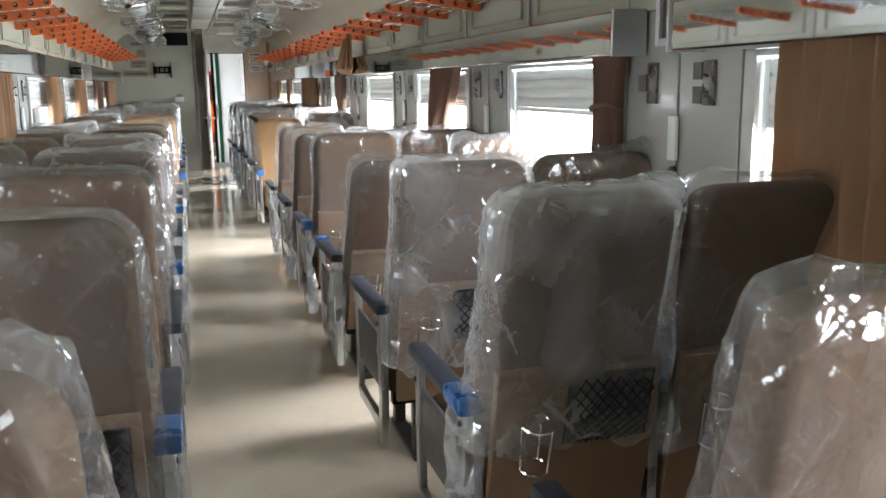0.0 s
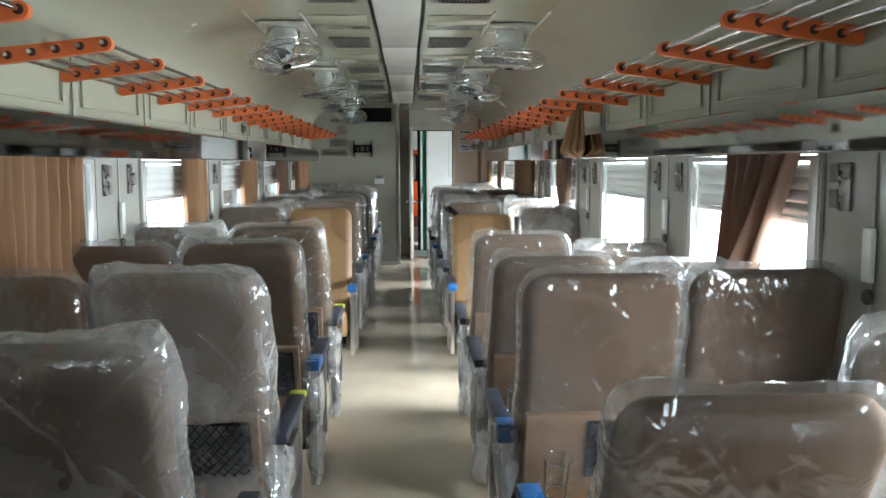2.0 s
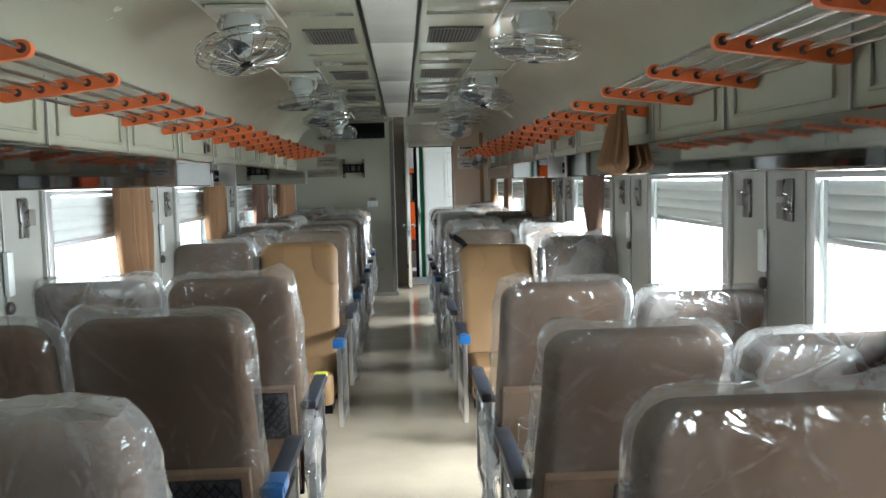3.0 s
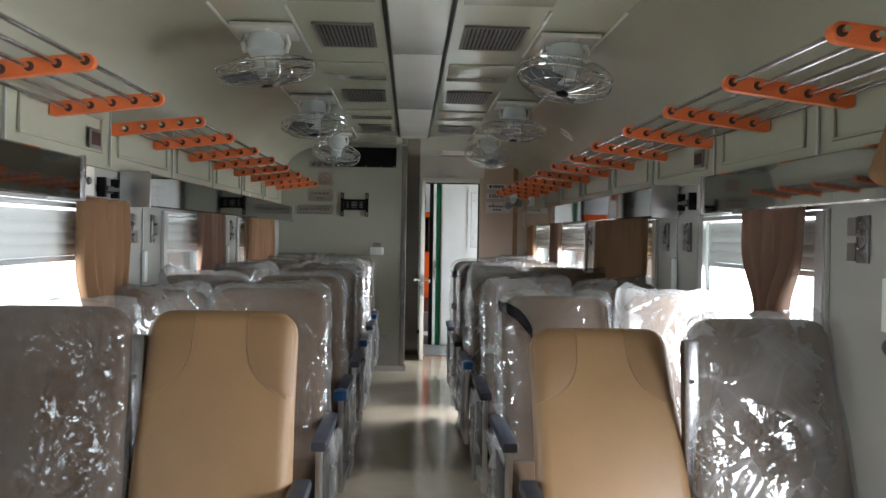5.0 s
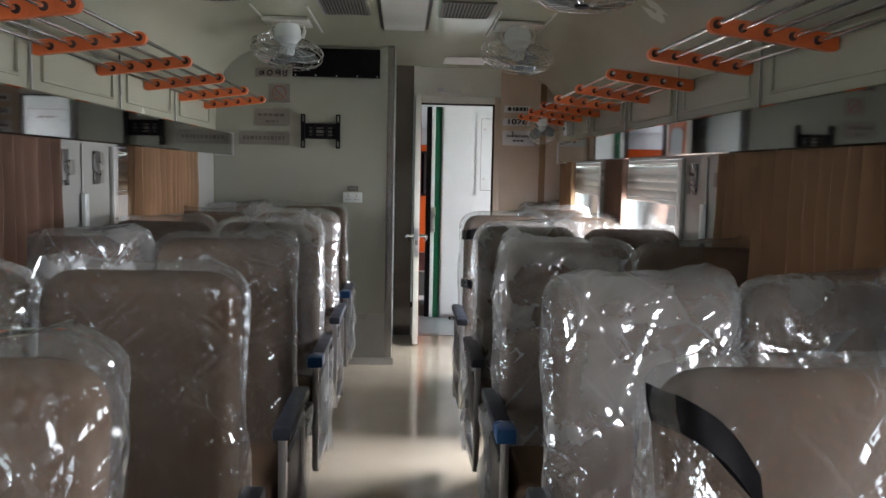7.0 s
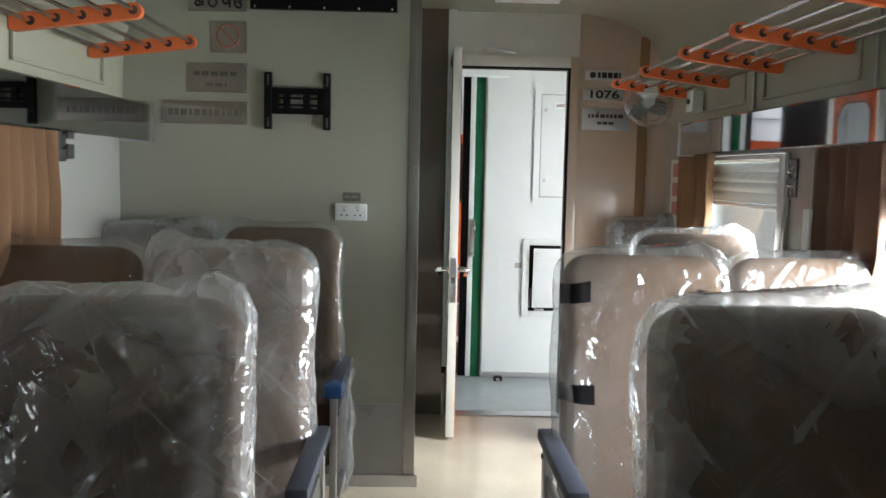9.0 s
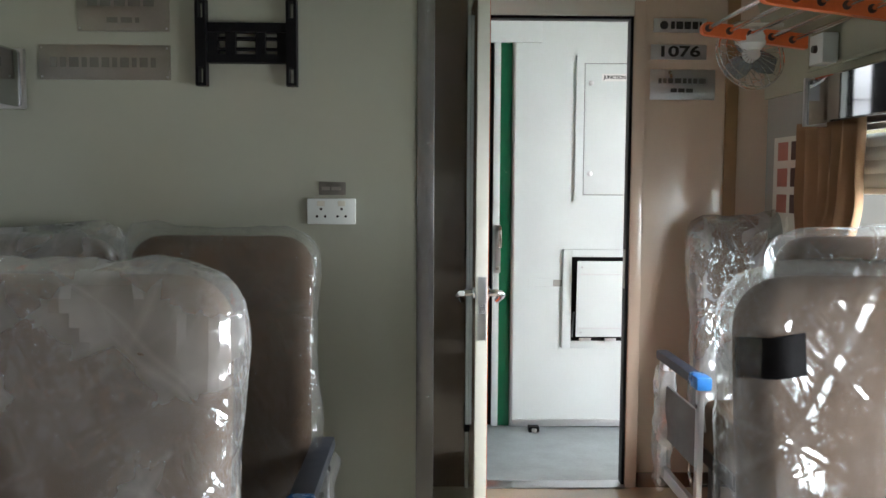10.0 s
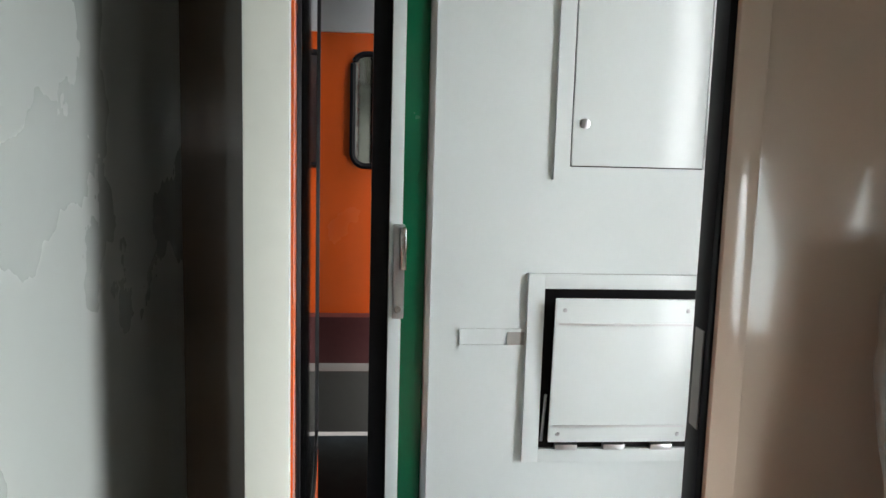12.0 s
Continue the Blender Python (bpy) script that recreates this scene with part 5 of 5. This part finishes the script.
bn = thing("litter_bin", "built-in litter bin with a tilted white flap in the wall", "litter bin", kind="structure")
f = bmesh.new()
for spec in ((0.624, 0.668, 0.412, 0.923), (1.086, 1.130, 0.412, 0.923), (0.668, 1.086, 0.412, 0.449), (0.668, 1.086, 0.884, 0.923)):
    box(f, spec[0], spec[1], V - 0.016, V - 0.0005, spec[2], spec[3], bevel=0.0015)
part("frame", f, M_WHITE, bn)
# black sheet painted for the dark inside behind the flap
part("opening_shade", boxes((0.668, 1.086, V - 0.003, V - 0.0006, 0.449, 0.884)), M_BLACK, bn)
fl = part("flap", boxes((0.690, 1.064, -0.012, 0.0, 0.012, 0.405), bevel=0.004), M_WHITE, bn, m=pose(0, V - 0.020, 0.462, 3.2))
part("rib", boxes((0.700, 1.054, -0.0145, -0.0122, 0.335, 0.341), (0.700, 1.054, -0.0145, -0.0122, 0.055, 0.061)), M_ALU, fl)
for x in (0.715, 1.040):
    for z in (0.035, 0.375):
        part("screw", lathe(bmesh.new(), [(0.006, 0), (0.004, 0.003)], 10, pose(x, -0.012, z, 90)), M_STEEL, fl)
for x in (0.74, 0.87, 1.00):
    part("hinge", boxes((x - 0.03, x + 0.03, V - 0.030, V - 0.016, 0.450, 0.466), bevel=0.002), M_STEEL, bn)
part("stay", tube(bmesh.new(), [(0.676, V - 0.01, 0.47), (0.682, V - 0.018, 0.60)], 0.004, 6), M_STEEL, bn)
gh = thing("grab_recess", "recessed white finger pull in the vestibule wall", "recess", kind="structure")
part("lip", boxes((0.450, 0.620, V - 0.006, V - 0.0005, 0.766, 0.774), (0.450, 0.620, V - 0.006, V - 0.0005, 0.726, 0.731), (0.450, 0.456, V - 0.006, V - 0.0005, 0.731, 0.766)), M_WHITE, gh)
# grey patch painted for the shade within the white finger pull
part("hollow_shade", boxes((0.575, 0.620, V - 0.004, V - 0.0006, 0.731, 0.766)), M_KICK, gh)
st = thing("door_stop", "small black rubber door stop on the floor", "door stop")
part("block", boxes((0.445, 0.50, 15.72, 15.77, -0.004, 0.024), bevel=0.004), M_BLACK, st)
part("buffer", boxes((0.46, 0.485, 15.708, 15.7198, 0.0, 0.018), bevel=0.003), M_KICK, st)

# gangway and the orange end of the next coach
gw = thing("gangway", "black rubber gangway to the next coach", "gangway", kind="structure")
part("bellows", boxes((-0.50, -0.42, V + 0.05, 16.9, -0.1, 2.2), (0.50, 0.58, V + 0.05, 16.9, -0.1, 2.2), (-0.50, 0.58, V + 0.05, 16.9, 2.2, 2.28)), M_BLACK, gw)
part("foot_plate", boxes((-0.42, 0.50, V + 0.05, 17.24, -0.10, -0.05)), M_BLACK, gw)
nx = thing("next_coach", "orange end of the next coach with a rounded window", "railway coach")
part("end_wall", boxes((-1.4, 1.4, 17.30, 17.36, 0.48, 1.66)), M_ORANGECAR, nx)
part("roof_beam", boxes((-1.4, 1.4, 17.26, 17.36, 1.66, 1.78), (-1.4, 1.4, 17.22, 17.36, 1.84, 1.92), (-1.4, 1.4, 17.30, 17.36, 1.78, 2.4)), M_ALU, nx)
part("sill", boxes((-1.4, 1.4, 17.22, 17.36, 0.28, 0.48)), M_MAROON, nx)
part("step", boxes((-1.4, 1.4, 17.10, 17.36, 0.02, 0.28)), M_KICK, nx)
wb = bmesh.new()
loft(wb, [[Vector((0.30 + p.x, y, 1.345 + p.y)) for p in rrect(0.155, 0.225, 0.05, 0, 6)] for y in (17.288, 17.298)])
nw = part("window", wb, M_MIRROR, nx, "grey reflecting window pane")
part("rubber_seal", tube(bmesh.new(), [(0.30 + p.x, 17.290, 1.345 + p.y) for p in rrect(0.16, 0.23, 0.055, 0, 6)], 0.014, 6, True), M_BLACK, nw)

# ---------------------------------------------------------------- small fittings along the walls
M_SWITCH = mat("switch_metal", (0.20, 0.20, 0.195), 0.28, 0.8, vary=0.12, scale=20, fine=90, bump=0.003)


def pier_fittings(s, m, flip):
    """Switch and socket plates on both sides of a pier joint, and a plastic hook holder on the joint."""
    for dy, kind in ((-0.17, flip), (0.17, 1 - flip)):
        sw = thing("switch_plate", "dark metal switch plates screwed to the wall pier", "switch")
        y = m + dy
        X = lambda a, b: tuple(sorted((s * a, s * b)))
        part("plate", boxes((*X(1.2905, 1.2997), y - 0.045, y + 0.02, 1.285, 1.425), bevel=0.003), M_SWITCH, sw)
        if kind:
            for z in (1.29, 1.365):
                part("small_plate", boxes((*X(1.2925, 1.2997), y + 0.030, y + 0.078, z, z + 0.055), bevel=0.003), M_GRILLE, sw)
        else:
            part("small_plate", boxes((*X(1.2925, 1.2997), y + 0.030, y + 0.085, 1.325, 1.385), bevel=0.003), M_GRILLE, sw)
        for z in (1.325, 1.375):
            part("toggle", tube(bmesh.new(), [(s * 1.2905, y - 0.012, z), (s * 1.276, y - 0.008, z + 0.006)], 0.005, 8), M_CHROME, sw)
    hk = thing("bottle_hook", "clear plastic holder with a dark knob on the wall joint", "hook")
    part("holder", boxes((*sorted((s * 1.276, s * 1.2937)), m - 0.024, m + 0.024, 1.10, 1.25), bevel=0.008), M_WHITE, hk)
    part("knob", lathe(bmesh.new(), [(0.022, 0), (0.022, 0.012), (0.012, 0.02)], 16, pose(s * 1.2935, m, 1.06, 0, -90 * s)), M_DARKPLATE, hk)


for s, ws in ((1, WIN_R), (-1, WIN_L)):
    for i, ((a0, a1), (b0, b1)) in enumerate(zip(ws, ws[1:])):
        pier_fittings(s, (a1 + b0) / 2, i % 2)
sw = thing("switch_plate", "dark metal switch plates screwed to the wall beside the partition", "switch")
part("plate", boxes((-1.2997, -1.288, 13.20, 13.27, 1.36, 1.50), bevel=0.003), M_DARKPLATE, sw)
for z in (1.37, 1.44):
    part("small_plate", boxes((-1.2997, -1.290, 13.285, 13.345, z, z + 0.052), bevel=0.003), M_DARKPLATE, sw)
for z in (1.405, 1.455):
    part("toggle", tube(bmesh.new(), [(-1.288, 13.235, z), (-1.274, 13.239, z + 0.006)], 0.005, 8), M_CHROME, sw)
for s, y in ((1, 9.22), (-1, 8.85)):
    g = thing("speaker_grille", "small brown loudspeaker plate on the cream panel", "speaker")
    part("plate", boxes((*sorted((s * 1.262, s * 1.2685)), y - 0.07, y + 0.05, 1.665, 1.745), bevel=0.003), M_GRILLE, g)
    part("mesh_insert", boxes((*sorted((s * 1.2595, s * 1.2618)), y - 0.055, y + 0.035, 1.68, 1.73)), M_RUBBER, g)
    c = thing("control_box", "pale control box beside the pelmet gap", "control box")
    part("body", boxes((*sorted((s * 1.225, s * 1.284)), y - 0.26, y - 0.12, 1.475, 1.585), bevel=0.005), M_CREAM, c)
    part("dial", lathe(bmesh.new(), [(0.016, 0), (0.013, 0.01)], 14, pose(s * 1.225, y - 0.19, 1.53, 0, -90 * s)), M_DARKPLATE, c)
    b = thing("black_bracket", "black steel bracket in the pelmet gap", "bracket")
    part("back", boxes((*sorted((s * 1.27, s * 1.284)), y + 0.06, y + 0.24, 1.50, 1.53), (*sorted((s * 1.25, s * 1.284)), y + 0.06, y + 0.08, 1.48, 1.56), (*sorted((s * 1.25, s * 1.284)), y + 0.22, y + 0.24, 1.48, 1.56), bevel=0.002), M_BLACK, b)
    part("bar", boxes((*sorted((s * 1.245, s * 1.2695)), y + 0.08, y + 0.22, 1.508, 1.522)), M_DARKPLATE, b)
ep = thing("equipment_panel", "dark framed equipment panel on the pier between pelmets", "panel")
fr2 = boxes((1.252, 1.284, 2.10, 2.125, 1.475, 1.80), (1.252, 1.284, 2.275, 2.30, 1.475, 1.80), (1.252, 1.284, 2.125, 2.275, 1.475, 1.50), (1.252, 1.284, 2.125, 2.275, 1.775, 1.80), bevel=0.003)
part("frame", fr2, M_ALU, ep)
part("face", boxes((1.266, 1.284, 2.1255, 2.2745, 1.5005, 1.7745)), M_DARKPLATE, ep)
part("button", boxes((1.258, 1.2655, 2.17, 2.23, 1.62, 1.65), bevel=0.003), M_RUBBER, ep)
# black tape holding the film on two seats
def tape(seat, x0, h0, x1, h1, half, label, bow=0.0):
    """A strip stuck round the front of a backrest, from (x0, h0) to (x1, h1) on its face."""
    line = []
    for i in range(13):
        u = i / 12
        x, h = x0 + (x1 - x0) * u, h0 + (h1 - h0) * u - bow * u ** 3
        line.append((x, h))
    rings = []
    for dz in (-half, 0.0, half):
        wob = lambda x, h: 0.003 * noise.noise(Vector((x * 30, h * 30, dz * 40)))
        top = [Vector((x, front_y(min(abs(x), half_w(h)), h + dz) + 0.030 + wob(x, h), h + dz + 0.01 * noise.noise(Vector((x * 14, dz * 9, h))))) for x, h in line]
        rings.append(top + [p - Vector((0, 0.003, 0)) for p in top[::-1]])
    t = thing("packing_tape", label, "tape")
    part("strip", loft(bmesh.new(), rings), M_BLACK, t, m=seat)


tape(pose(0.845, 8.82, 0, 0, 0, 180) @ pose(0.245, 0, PIVOT, 20), 0.245, 0.668, 0.110, 0.60, 0.026, "crooked strip of black tape holding the film on a headrest", 0.055)
taped = pose(0.825, 12.58, 0, 0, 0, 180) @ pose(0.245, 0, PIVOT, 8)
for x0, h0, x1, h1, half in ((0.240, 0.605, 0.160, 0.610, 0.028), (-0.140, 0.598, -0.235, 0.585, 0.022), (0.245, 0.335, 0.150, 0.325, 0.026), (-0.130, 0.320, -0.235, 0.318, 0.024)):
    tape(taped, x0, h0, x1, h1, half, "strip of black packing tape stuck to the film on a seat")
# end ceiling hatch and small hopper lamp above the corridor
struct("corridor_hatch", boxes((0.30, 0.62, 14.25, 14.62, 2.203, 2.2115), bevel=0.003), M_LIGHTSTRIP, "white square hatch in the corridor ceiling", "ceiling")
